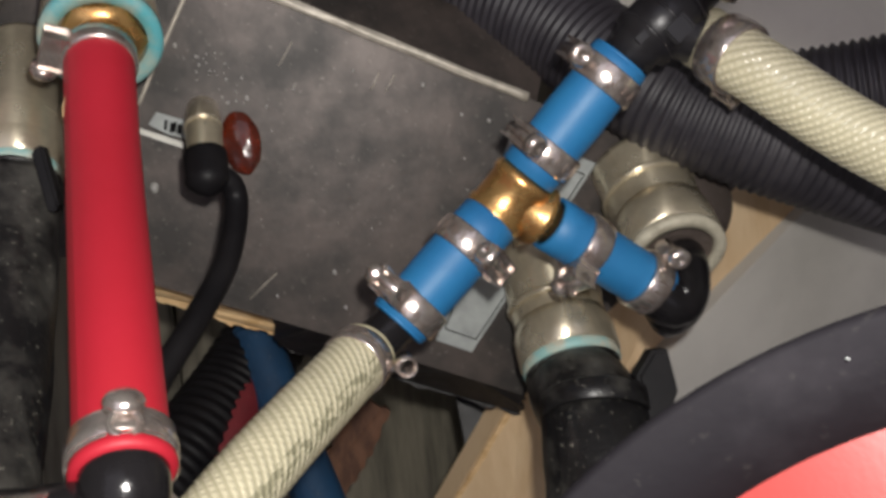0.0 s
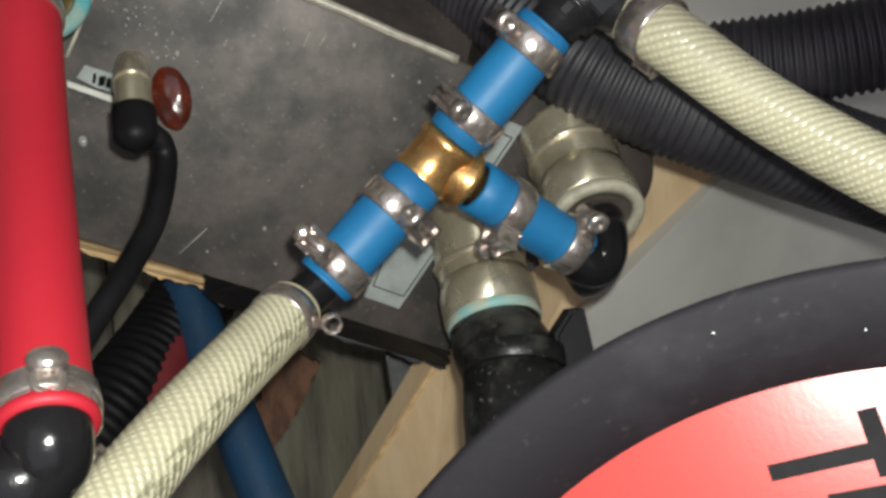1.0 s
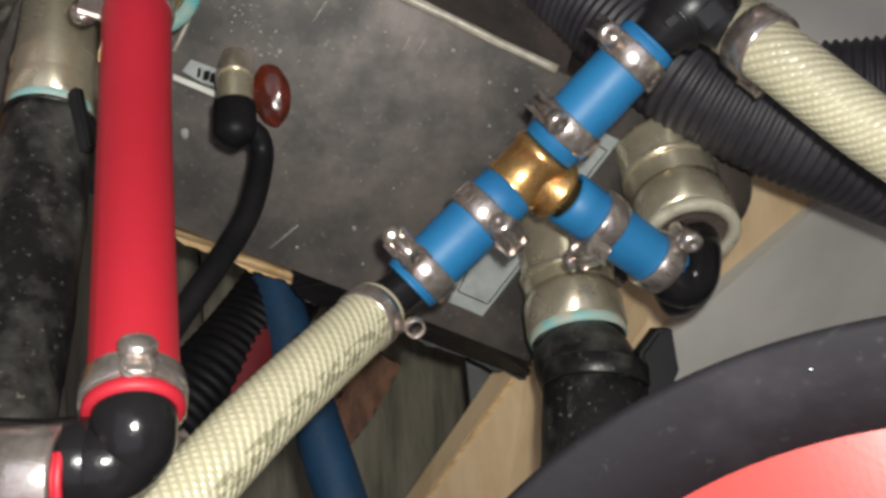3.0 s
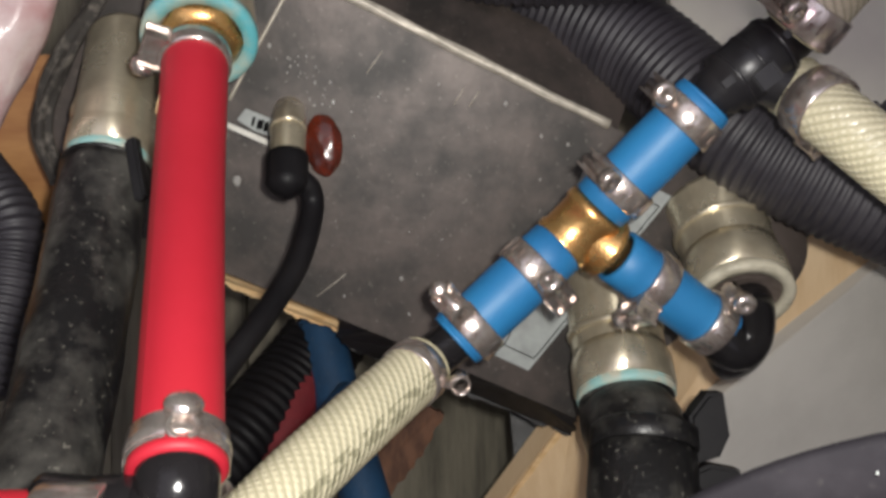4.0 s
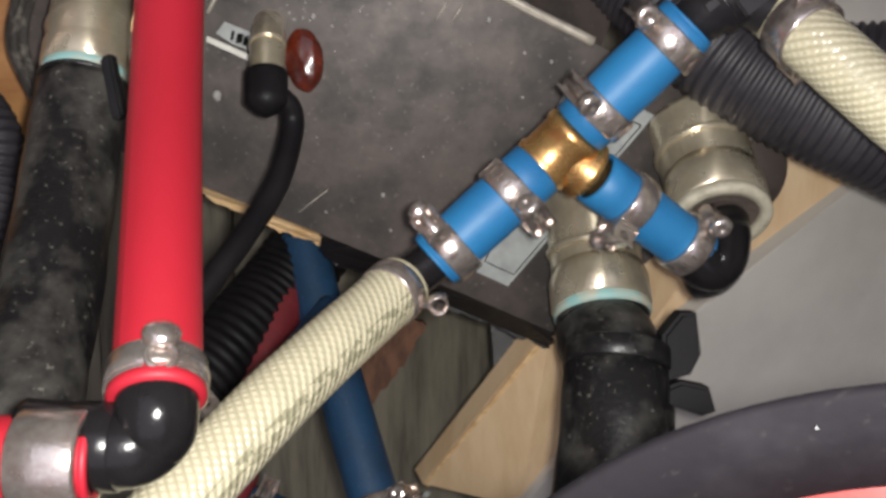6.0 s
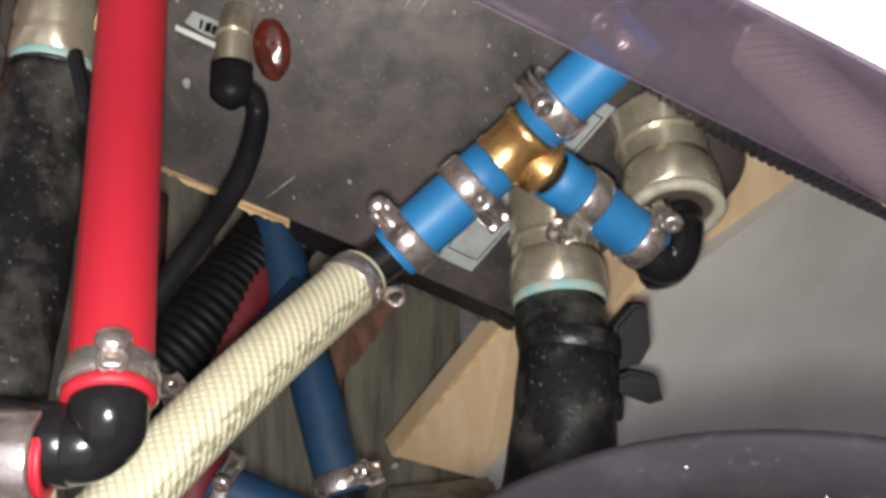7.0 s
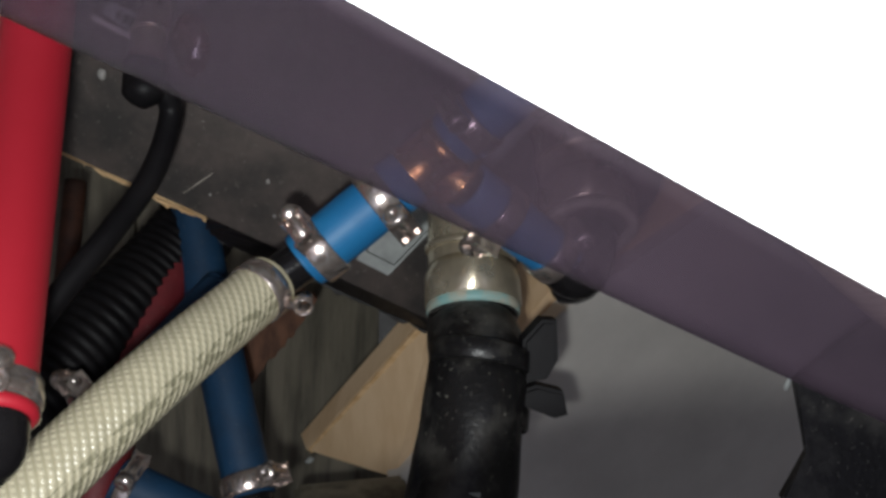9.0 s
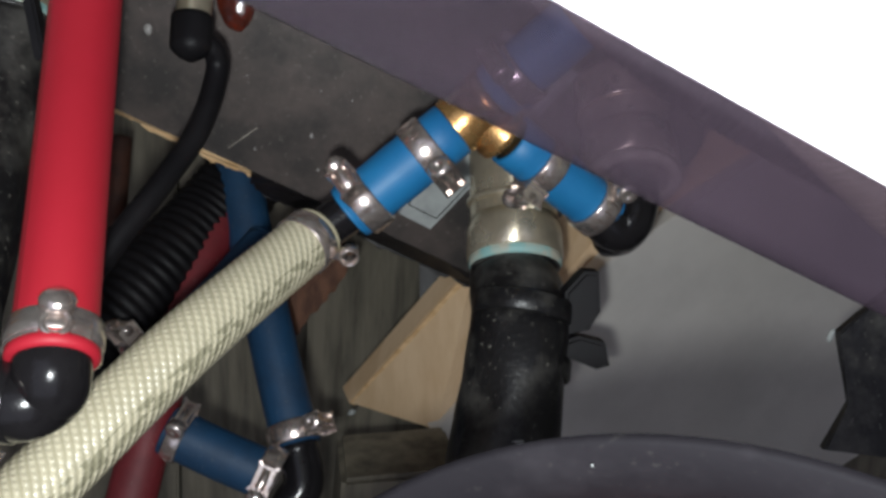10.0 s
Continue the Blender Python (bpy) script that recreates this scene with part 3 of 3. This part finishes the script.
sock = thing("steel_socket", "steel socket with a teal gasket and brass nut", "pipe fitting")
so = V((-0.1036, 0.3957, 0.0751))
part("body", lathe(so, rd, [(-0.06, 0.0225), (-0.012, 0.0232), (-0.004, 0.0236), (0, 0.023), (0, 0.018)], 48), M_STEEL, sock)
ring(so + rd * 0.002, rd, 0.0178, 0.0240, 0.0030, M_TEAL, "gasket", sock, "teal rubber gasket")
part("nut", lathe(so, rd, [(0, 0.0182), (0.005, 0.018), (0.0055, 0.015), (0.009, 0.0148), (0.0095, 0.0118), (0.018, 0.0118)], 6), M_BRASS, sock, "brass hex nut")
part("barb", lathe(so + rd * 0.009, rd, [(0, 0.0132), (0.004, 0.0136), (0.006, 0.012), (0.02, 0.0115)], 32), M_BRASS, sock)
hose_clamp(red0 + rd * 0.0005, rd, 0.0123, (-0.9, -0.5, 0.2), 0.009)
bolt_clamp = thing("hose_clamp", "wide steel bolt clamp round the red hose end", "hose clamp", "hose clamps")
bc = V((-0.0737, 0.2505, -0.0663))
ring(bc, rd, 0.012, 0.0139, 0.0062, M_CLAMP, "band", bolt_clamp)
bo = (V((0.02, -0.01, 0.0)) - bc).normalized()
bo = (bo - rd * bo.dot(rd)).normalized()
ba = (bo - rd * 0.55).normalized()
part("bolt_head", lathe(bc - rd * 0.0062 + bo * 0.0122, ba, [(0, 0.0054), (0.0022, 0.0054), (0.0034, 0.0046), (0.0044, 0.003), (0.0048, 0.0012), (0.0049, 0)], 28), M_CLAMP, bolt_clamp)
ring(bc + rd * 0.0005 + bo * 0.0142, bo, 0.003, 0.0048, 0.0009, M_CLAMP, "washer", bolt_clamp)
ring(bc + bo * 0.0002, rd, 0.0137, 0.0143, 0.0022, M_CLAMP, "band_ridge", bolt_clamp)
part("pin", lathe(V((-0.0843, 0.2439, -0.0671)), (-1, -0.2, 0), [(-0.004, 0.0016), (0, 0.0016), (0, 0.0024), (0.002, 0.002)], 12), M_CLAMP, bolt_clamp)
rel_ = thing("black_elbow", "glossy black plastic elbow on a red hose", "pipe fitting")
b0 = red1 - rd * 0.004
part("body", tube([b0, red1 + rd * 0.007, V((-0.0740, 0.2449, -0.0793)), V((-0.0786, 0.2392, -0.0811)), V((-0.0892, 0.2400, -0.0809)), V((-0.1073, 0.2413, -0.0798))], 0.0112, step=0.0015), M_PLASTIC, rel_)
ring(V((-0.0865, 0.2397, -0.0811)), (1, 0, 0), 0.011, 0.0122, 0.006, M_PLASTIC, "collar", rel_)
hose("red_hose", "red silicone hose stub beside a black elbow", [V((-0.0878, 0.2368, -0.0840)), V((-0.1209, 0.2331, -0.0828)), V((-0.1650, 0.2252, -0.0826))], 0.0118, M_RED, step=0.003)
hose_clamp(V((-0.0962, 0.2349, -0.0833)), (1, 0, 0), 0.0118, (0, 0.2, -1), 0.018)

# ---- steel stubs and rubber hoses ----
def stub(label, root, pts, r, collar, bead, teal=True):
    """A steel pipe stub leaving the tank, with a rolled bead, a collar and a gasket at its mouth."""
    t = thing("steel_stub", label, "pipe stub", "steel stubs")
    d = (pts[-1] - pts[-2]).normalized()
    part("pipe", tube([root] + pts, r, step=0.002, seg=40), M_STEEL, t)
    bd = (pts[-1] - root).normalized()
    ring(bead, bd, r * 0.9, r * 1.045, 0.0016, M_STEEL, "bead", t)
    e = pts[-1]
    part("collar", lathe(e - d * collar[0], d, [(-0.004, r), (0, collar[1] * 0.97), (0.002, collar[1]), (collar[0] - 0.001, collar[1]), (collar[0], collar[1] * 0.95), (collar[0], r * 0.7)], 44), M_STEEL, t)
    if teal:
        ring(e + d * 0.0015, d, r * 0.8, collar[1] * 0.965, 0.003, M_TEAL_OLD, "gasket", t, "faded teal gasket")
    return t, d


s1, d1 = stub("brushed steel stub with a teal gasket and rubber hose", V((-0.1508, 0.4449, 0.0810)), [V((-0.1476, 0.4285, 0.0627)), V((-0.1444, 0.4101, 0.0437)), V((-0.1441, 0.3998, 0.0247))], 0.0178, (0.013, 0.0184), V((-0.1446, 0.4101, 0.0422)))
s2, d2 = stub("large brushed steel stub with a bead and rubber hose", V((0.0800, 0.4777, -0.0295)), [V((0.0815, 0.4716, -0.0446)), V((0.0826, 0.4613, -0.0656)), V((0.0835, 0.4470, -0.0853))], 0.0228, (0.017, 0.0245), V((0.0816, 0.4634, -0.0590)))
s3, d3 = stub("large brushed steel stub with a white lip", V((0.1307, 0.4737, 0.0073)), [V((0.1329, 0.4675, -0.0019)), V((0.1351, 0.4552, -0.0200)), V((0.1356, 0.4367, -0.0374))], 0.0228, (0.018, 0.0240), V((0.1334, 0.4613, -0.0102)), False)
ring(V((0.1355, 0.4347, -0.0390)), d3, 0.0180, 0.0238, 0.0028, M_LIP, "lip", s3, "off-white sealant lip")
part("core", lathe(V((0.1356, 0.4367, -0.0374)), d3, [(-0.002, 0.0205), (0.0012, 0.0205), (0.0022, 0.0165), (0.001, 0.0145), (0.0024, 0.0125), (0.0008, 0.0095), (0.0012, 0)], 32), M_SLOT, s3, "dull steel ring inside the lip")
part("flange", lathe(V((0.1521, 0.4787, -0.0182)), nP, [(0, 0.027), (0.008, 0.027), (0.01, 0.0255), (0.01, 0.01)], 44), M_PANEL, s3)
h1 = hose("rubber_hose", "thick black rubber hose, worn and dusty", [V((-0.1448, 0.3978, 0.0201)), V((-0.1447, 0.3937, 0.0131)), V((-0.1429, 0.3732, -0.0175)), V((-0.1360, 0.3240, -0.0692)), V((-0.1300, 0.2788, -0.1093))], 0.0182, M_RUBBER, wobble=0.0018)
part("strap_tab", block(V((-0.1261, 0.3814, 0.0184)), (0.0022, 0, 0.001), (0, 0.004, 0), (-0.002, 0, 0.0125), 0.001), M_EPDM, h1)
h2p = [V((0.0836, 0.4449, -0.0892)), V((0.0839, 0.4408, -0.0954)), V((0.0838, 0.4090, -0.1127)), V((0.0762, 0.3732, -0.1729)), V((0.0695, 0.3366, -0.2194))]
h2 = hose("rubber_hose", "thick black rubber hose below a steel stub, with strap clips", h2p, 0.0226, M_RUBBER, wobble=0.0018, profile=lambda s, n: 1 + 0.14 * min(1, s / 0.1))
for p, fin in ((V((0.0850, 0.4119, -0.1007)), [V((0.1046, 0.4009, -0.1086)), V((0.1040, 0.4058, -0.0889)), V((0.1125, 0.4079, -0.0790)), V((0.1193, 0.4077, -0.0790)), V((0.1209, 0.4033, -0.0968)), V((0.1161, 0.4013, -0.1056))]),
               (V((0.0854, 0.4037, -0.1254)), [V((0.1035, 0.4002, -0.1118)), V((0.1114, 0.4007, -0.1086)), V((0.1240, 0.3997, -0.1108)), V((0.1267, 0.3971, -0.1212)), V((0.1206, 0.3968, -0.1232)), V((0.1039, 0.3986, -0.1181))])):
    ring(p, h2p[3] - h2p[2], 0.0222, 0.0238, 0.005, M_RUBBER, "strap", h2)
    part("strap_tab", slab(fin, 0.008, (0.2, -1, 0), 0.0015), M_EPDM, h2)
part("print_mark", block(V((0.0807, 0.3606, -0.1469)), (0.003, 0, 0), (0, 0.0006, 0), (0.0002, 0, 0.0035), 0.0002), M_LABEL, h2, "worn pale print")

# ---- small outlet with thin hose, sealant, labels ----
out = thing("brass_outlet", "small dull brass outlet with a black rubber cap", "pipe fitting")
part("pipe", tube([V((-0.0779, 0.4663, 0.0530)), V((-0.0720, 0.4265, 0.0396)), V((-0.0700, 0.4101, 0.0222))], 0.0078, step=0.002), M_STEEL, out)
ring(V((-0.0716, 0.4224, 0.0379)), V((-0.0700, 0.4101, 0.0222)) - V((-0.0720, 0.4265, 0.0396)), 0.007, 0.0083, 0.001, M_STEEL, "bead", out)
thin = thing("thin_hose", "thin black rubber hose from a brass outlet", "hose")
part("cap", tube([V((-0.0700, 0.4101, 0.0251)), V((-0.0692, 0.4039, 0.0135)), V((-0.0688, 0.4019, 0.0069))], 0.0092, step=0.002, profile=lambda s, n: min(1.0, math.sqrt(max(0.02, (n - s) / 0.006)))), M_EPDM, thin)
part("hose_wall", tube([V((-0.0679, 0.4060, 0.0128)), V((-0.0616, 0.4080, 0.0136)), V((-0.0593, 0.4101, 0.0027)), V((-0.0637, 0.3937, -0.0208)), V((-0.0748, 0.3732, -0.0419)), V((-0.0847, 0.3568, -0.0575)), V((-0.1042, 0.3281, -0.0896))], 0.0051, step=0.003), M_EPDM, thin)
seal = part("amber_sealant", lump(V((-0.0602, 0.4565, 0.0345)), (0.0088, 0, 0), (-0.0008, 0, 0.0148), (0, -0.0034, 0), 0.13, 48, 1.0), M_SEALANT)
tagged(seal, "glossy amber run of sealant on the tank", "sealant")
lab = thing("tank_label", "faded grey label plate stuck on the tank", "label")
lq = [V((0.0706, 0.4640, 0.0284)), V((0.1113, 0.4700, 0.0081)), V((0.0405, 0.4833, -0.0805)), V((0.0229, 0.4807, -0.0721))]
part("plate", slab(lq, 0.0022, nP, 0.0006), M_LABEL, lab)
lc = (lq[0] + lq[1] + lq[2] + lq[3]) / 4
inner = [p.lerp(lc, 0.13) + nP * 0.0004 for p in lq]
for a, b in zip(inner, inner[1:] + inner[:1]):
    part("border_line", tube([a, b], 0.0003, step=0.02, seg=6), M_INK, lab)
tag = thing("white_tag", "torn white sticker with worn black print bars", "label")
part("sticker", slab([V((-0.1013, 0.4531, 0.0461)), V((-0.0969, 0.4523, 0.0514)), V((-0.0848, 0.4539, 0.0467)), V((-0.0856, 0.4555, 0.0382)), V((-0.0930, 0.4546, 0.0408))], 0.0006, nP, 0.0002), M_LABEL, tag)
part("edge_strip", slab([V((-0.1055, 0.4525, 0.0449)), V((-0.0864, 0.4551, 0.0365)), V((-0.0867, 0.4557, 0.0336)), V((-0.1059, 0.4530, 0.0423))], 0.0006, nP, 0.0002), M_WHITE, tag)
for u, w in ((0.3, 0.0014), (0.6, 0.003), (0.85, 0.002)):
    q = V((-0.0967, 0.4529, 0.0466)).lerp(V((-0.0859, 0.4543, 0.0421)), u)
    part("print_bar", block(q, (w * 0.5, 0, 0), (0, 0.0002, 0), (0.0005, 0, 0.0022), 0), M_INK, tag)

# ---- conduits ----
for pts, r, rib in (([V((0.0502, 0.5085, 0.1167)), V((0.0967, 0.4839, 0.0838)), V((0.1465, 0.4511, 0.0325)), V((0.2161, 0.4347, -0.0036)), V((0.3015, 0.4347, -0.0385))], 0.0258, 0.0011),
                    ([V((-0.0773, 0.4921, 0.1613)), V((0.0045, 0.4716, 0.1237)), V((0.0590, 0.4593, 0.1156)), V((0.1136, 0.4593, 0.1232)), V((0.1737, 0.4593, 0.1505))], 0.0140, 0.0016),
                    ([V((0.1741, 0.4673, 0.0296)), V((0.2409, 0.4346, 0.0297)), V((0.3031, 0.4030, 0.0359))], 0.0215, 0.0018),
                    ([V((-0.0545, 0.5659, -0.0451)), V((-0.0837, 0.5413, -0.0872)), V((-0.1098, 0.5003, -0.1181)), V((-0.1419, 0.4511, -0.1540))], 0.0238, 0.0009),
                    ([V((-0.2367, 0.4716, 0.0255)), V((-0.2128, 0.4593, -0.0025)), V((-0.2117, 0.4511, -0.0319)), V((-0.2161, 0.4306, -0.0817))], 0.0125, 0.0016)):
    hose("conduit", "black corrugated plastic cable conduit", pts, r, M_EPDM if rib == 0.0009 else M_CONDUIT, "conduit", rib=rib, pitch=0.0064 if rib == 0.0009 else 0.0046)

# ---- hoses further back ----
hose("red_hose", "dusty red hose behind the clear hose, shade put into its colour", [V((-0.0757, 0.5844, -0.0559)), V((-0.0786, 0.5350, -0.0853)), V((-0.0923, 0.4915, -0.1268)), V((-0.1055, 0.4282, -0.2146)), V((-0.1125, 0.4076, -0.2653))], 0.0128, M_RED_SHADED)
hose("blue_hose", "dusty blue rubber hose far behind the clear hose, shade in its colour", [V((-0.0745, 0.5407, -0.0617)), V((-0.0597, 0.5123, -0.1065)), V((-0.0394, 0.4738, -0.1576)), V((-0.0243, 0.4475, -0.1940))], 0.0130, M_BLUE_SHADED)
hose("blue_hose", "dusty blue rubber hose running beside the clear hose, coloured as if shaded", [V((-0.0509, 0.4975, -0.0971)), V((-0.0731, 0.4583, -0.1219)), V((-0.0975, 0.4240, -0.1444))], 0.0115, M_BLUE_SHADED)
hose("blue_hose", "short dusty blue hose stub, shade in its colour, with steel clamp below", [V((-0.0884, 0.4354, -0.1829)), V((-0.0607, 0.4318, -0.1939)), V((-0.0338, 0.4286, -0.2035))], 0.0128, M_BLUE_SHADED)
hose_clamp(V((-0.0363, 0.4292, -0.2013)), V((-0.0338, 0.4286, -0.2035)) - V((-0.0607, 0.4318, -0.1939)), 0.0128, (0.5, -0.8, 0.1))
hose_clamp(V((-0.0262, 0.4509, -0.1890)), V((-0.0243, 0.4475, -0.1940)) - V((-0.0394, 0.4738, -0.1576)), 0.013, (0.9, -0.5, 0.1))
hose_clamp(V((-0.0829, 0.4348, -0.1845)), V((-0.0607, 0.4318, -0.1939)) - V((-0.0884, 0.4354, -0.1829)), 0.0128, (0.3, -0.5, 0.8), 0.008)
hose_clamp(V((-0.0968, 0.4215, -0.1374)), V((-0.0990, 0.4167, -0.1402)) - V((-0.0724, 0.4519, -0.1136)), 0.0115, (-0.7, -0.5, 0.5), 0.009)
hose("black_elbow", "black plastic elbow joining blue hoses", [V((-0.0252, 0.4490, -0.1914)), V((-0.0198, 0.4427, -0.2131)), V((-0.0275, 0.4354, -0.2266)), V((-0.0353, 0.4312, -0.2450))], 0.011, M_PLASTIC, "pipe fitting")
hose("copper_pipe", "thin dull brown pipe in the dark behind hoses", [V((-0.1564, 0.5868, -0.0565)), V((-0.1528, 0.5452, -0.1397)), V((-0.1512, 0.5010, -0.2337))], 0.0068, M_RUST, "pipe")
scrap = part("wood_scrap", slab([V((-0.0216, 0.5894, -0.1112)), V((-0.0042, 0.5864, -0.1248)), V((-0.0158, 0.5815, -0.1444)), V((-0.0340, 0.5770, -0.1678)), V((-0.0466, 0.5725, -0.1850)), V((-0.0683, 0.5755, -0.1770))], 0.008, (0, -1, 0), 0, jag=0.002, steps=16), M_SCRAP)
tagged(scrap, "splintered orange-brown scrap of wood behind the clear hose", "scrap")
wrap = hose("clear_wrap", "crumpled clear plastic wrapped bundle", [V((-0.2071, 0.3896, 0.0327)), V((-0.1801, 0.3814, 0.0751)), V((-0.1647, 0.3773, 0.1057)), V((-0.1512, 0.3773, 0.1393))], 0.0155, M_BAG, "bag", wobble=0.005)
brk = thing("dark_bracket", "dusty black angular bracket beside the grey panel", "bracket")
part("plate", slab([V((0.2359, 0.4067, -0.1023)), V((0.2559, 0.4105, -0.0839)), V((0.3123, 0.4189, -0.0421)), V((0.3209, 0.3893, -0.1622)), V((0.2321, 0.3934, -0.1568)), V((0.2435, 0.3984, -0.1350))], 0.005, (0, -1, 0), 0.001), M_RUBBER, brk)
part("foam_scrap", lump(V((0.2304, 0.4027, -0.1021)), (0.0016, 0, 0), (0, 0.001, 0), (0.0006, 0, 0.0036), 0.3, 12), M_LABEL, brk, "pale foam scrap")

# ---- near round housing, white board and its stand-in shadow strip ----
dc, dn = V((0.0842, 0.0995, -0.1506)), V((-0.5934, -1, 0.298)).normalized()
disk = thing("round_housing", "dusty black round housing with a recessed red face", "housing")
part("rim", lathe(dc, dn, [(-0.0246, 0.105), (-0.0098, 0.1148), (-0.0025, 0.1218), (0.0, 0.1226), (0.0007, 0.1205), (-0.0127, 0.1058), (-0.0246, 0.1054)], 160, closed=True), M_DISK, disk)
part("face", lathe(dc, dn, [(-0.023, 0.1062), (-0.0134, 0.1062), (-0.0134, 0.1056), (-0.0134, 0.1), (-0.0134, 0.0)], 120), M_REDDISK, disk, "glossy red face")
fx = dn.cross(V((0, 0, 1))).normalized()
fz = fx.cross(dn)
for p, q, w in ((V((0.0754, 0.1448, -0.0699)), V((0.0977, 0.1335, -0.0633)), 0.0014), (V((0.0906, 0.1391, -0.0588)), V((0.0919, 0.1352, -0.0694)), 0.0016), (V((0.0830, 0.1390, -0.0743)), V((0.0964, 0.1321, -0.0708)), 0.0014)):
    d = (q - p).normalized()
    part("print_bar", block((p + q) / 2, d * ((q - p).length / 2), dn.cross(d) * w, dn * 0.0002, 0), M_INK, disk)
for i in range(7):
    a = radians(random.uniform(70, 150))
    p = dc + (fx * math.cos(a) + fz * math.sin(a)) * random.uniform(0.110, 0.120)
    r = random.uniform(0.0001, 0.0002)
    part("dust_fleck", lump(p - dn * 0.001, fx * r * 1.6, dn * r * 0.5, fz * r, 0.3, 8), M_LABEL, disk)

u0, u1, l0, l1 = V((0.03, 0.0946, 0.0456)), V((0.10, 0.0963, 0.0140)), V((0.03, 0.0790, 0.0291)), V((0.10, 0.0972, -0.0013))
beam = thing("near_guard", "bright white board with a translucent strip standing in for its shadow", "guard")
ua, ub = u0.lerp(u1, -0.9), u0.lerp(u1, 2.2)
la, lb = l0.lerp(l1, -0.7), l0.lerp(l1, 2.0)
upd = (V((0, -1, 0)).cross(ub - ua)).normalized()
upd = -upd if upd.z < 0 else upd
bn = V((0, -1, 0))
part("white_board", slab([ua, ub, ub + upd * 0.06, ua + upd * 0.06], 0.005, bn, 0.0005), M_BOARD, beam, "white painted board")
# added strip, shaped to fit the camera's view, in place of the board's shadow
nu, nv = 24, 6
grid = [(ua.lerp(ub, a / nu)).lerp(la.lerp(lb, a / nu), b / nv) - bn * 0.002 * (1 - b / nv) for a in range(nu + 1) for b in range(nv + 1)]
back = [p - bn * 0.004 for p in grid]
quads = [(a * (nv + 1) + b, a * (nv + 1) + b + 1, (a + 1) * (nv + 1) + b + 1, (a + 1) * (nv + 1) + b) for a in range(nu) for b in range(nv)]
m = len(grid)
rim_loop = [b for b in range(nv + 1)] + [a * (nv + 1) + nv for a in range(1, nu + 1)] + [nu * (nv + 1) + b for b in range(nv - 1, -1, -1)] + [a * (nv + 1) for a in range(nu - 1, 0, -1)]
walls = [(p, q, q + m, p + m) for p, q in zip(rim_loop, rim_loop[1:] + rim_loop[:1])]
part("smoked_strip", mesh_of("shadow_strip_mesh", grid + back, quads + [tuple(m + k for k in reversed(q)) for q in quads] + walls), M_SHADOW_TINT, beam, "purple-grey translucent strip standing in for the board's shadow")

# ---- set every thing's origin at its base ----
for ob in [o for o in scene.objects if o.type == "EMPTY" and o.parent is None]:
    pts = [c.matrix_world @ V(k) for c in ob.children for k in c.bound_box]
    if pts:
        base = V((sum(p.x for p in pts) / len(pts), sum(p.y for p in pts) / len(pts), min(p.z for p in pts)))
        ob.location = base
        for c in ob.children:
            c.matrix_parent_inverse = Matrix.Translation(-base)
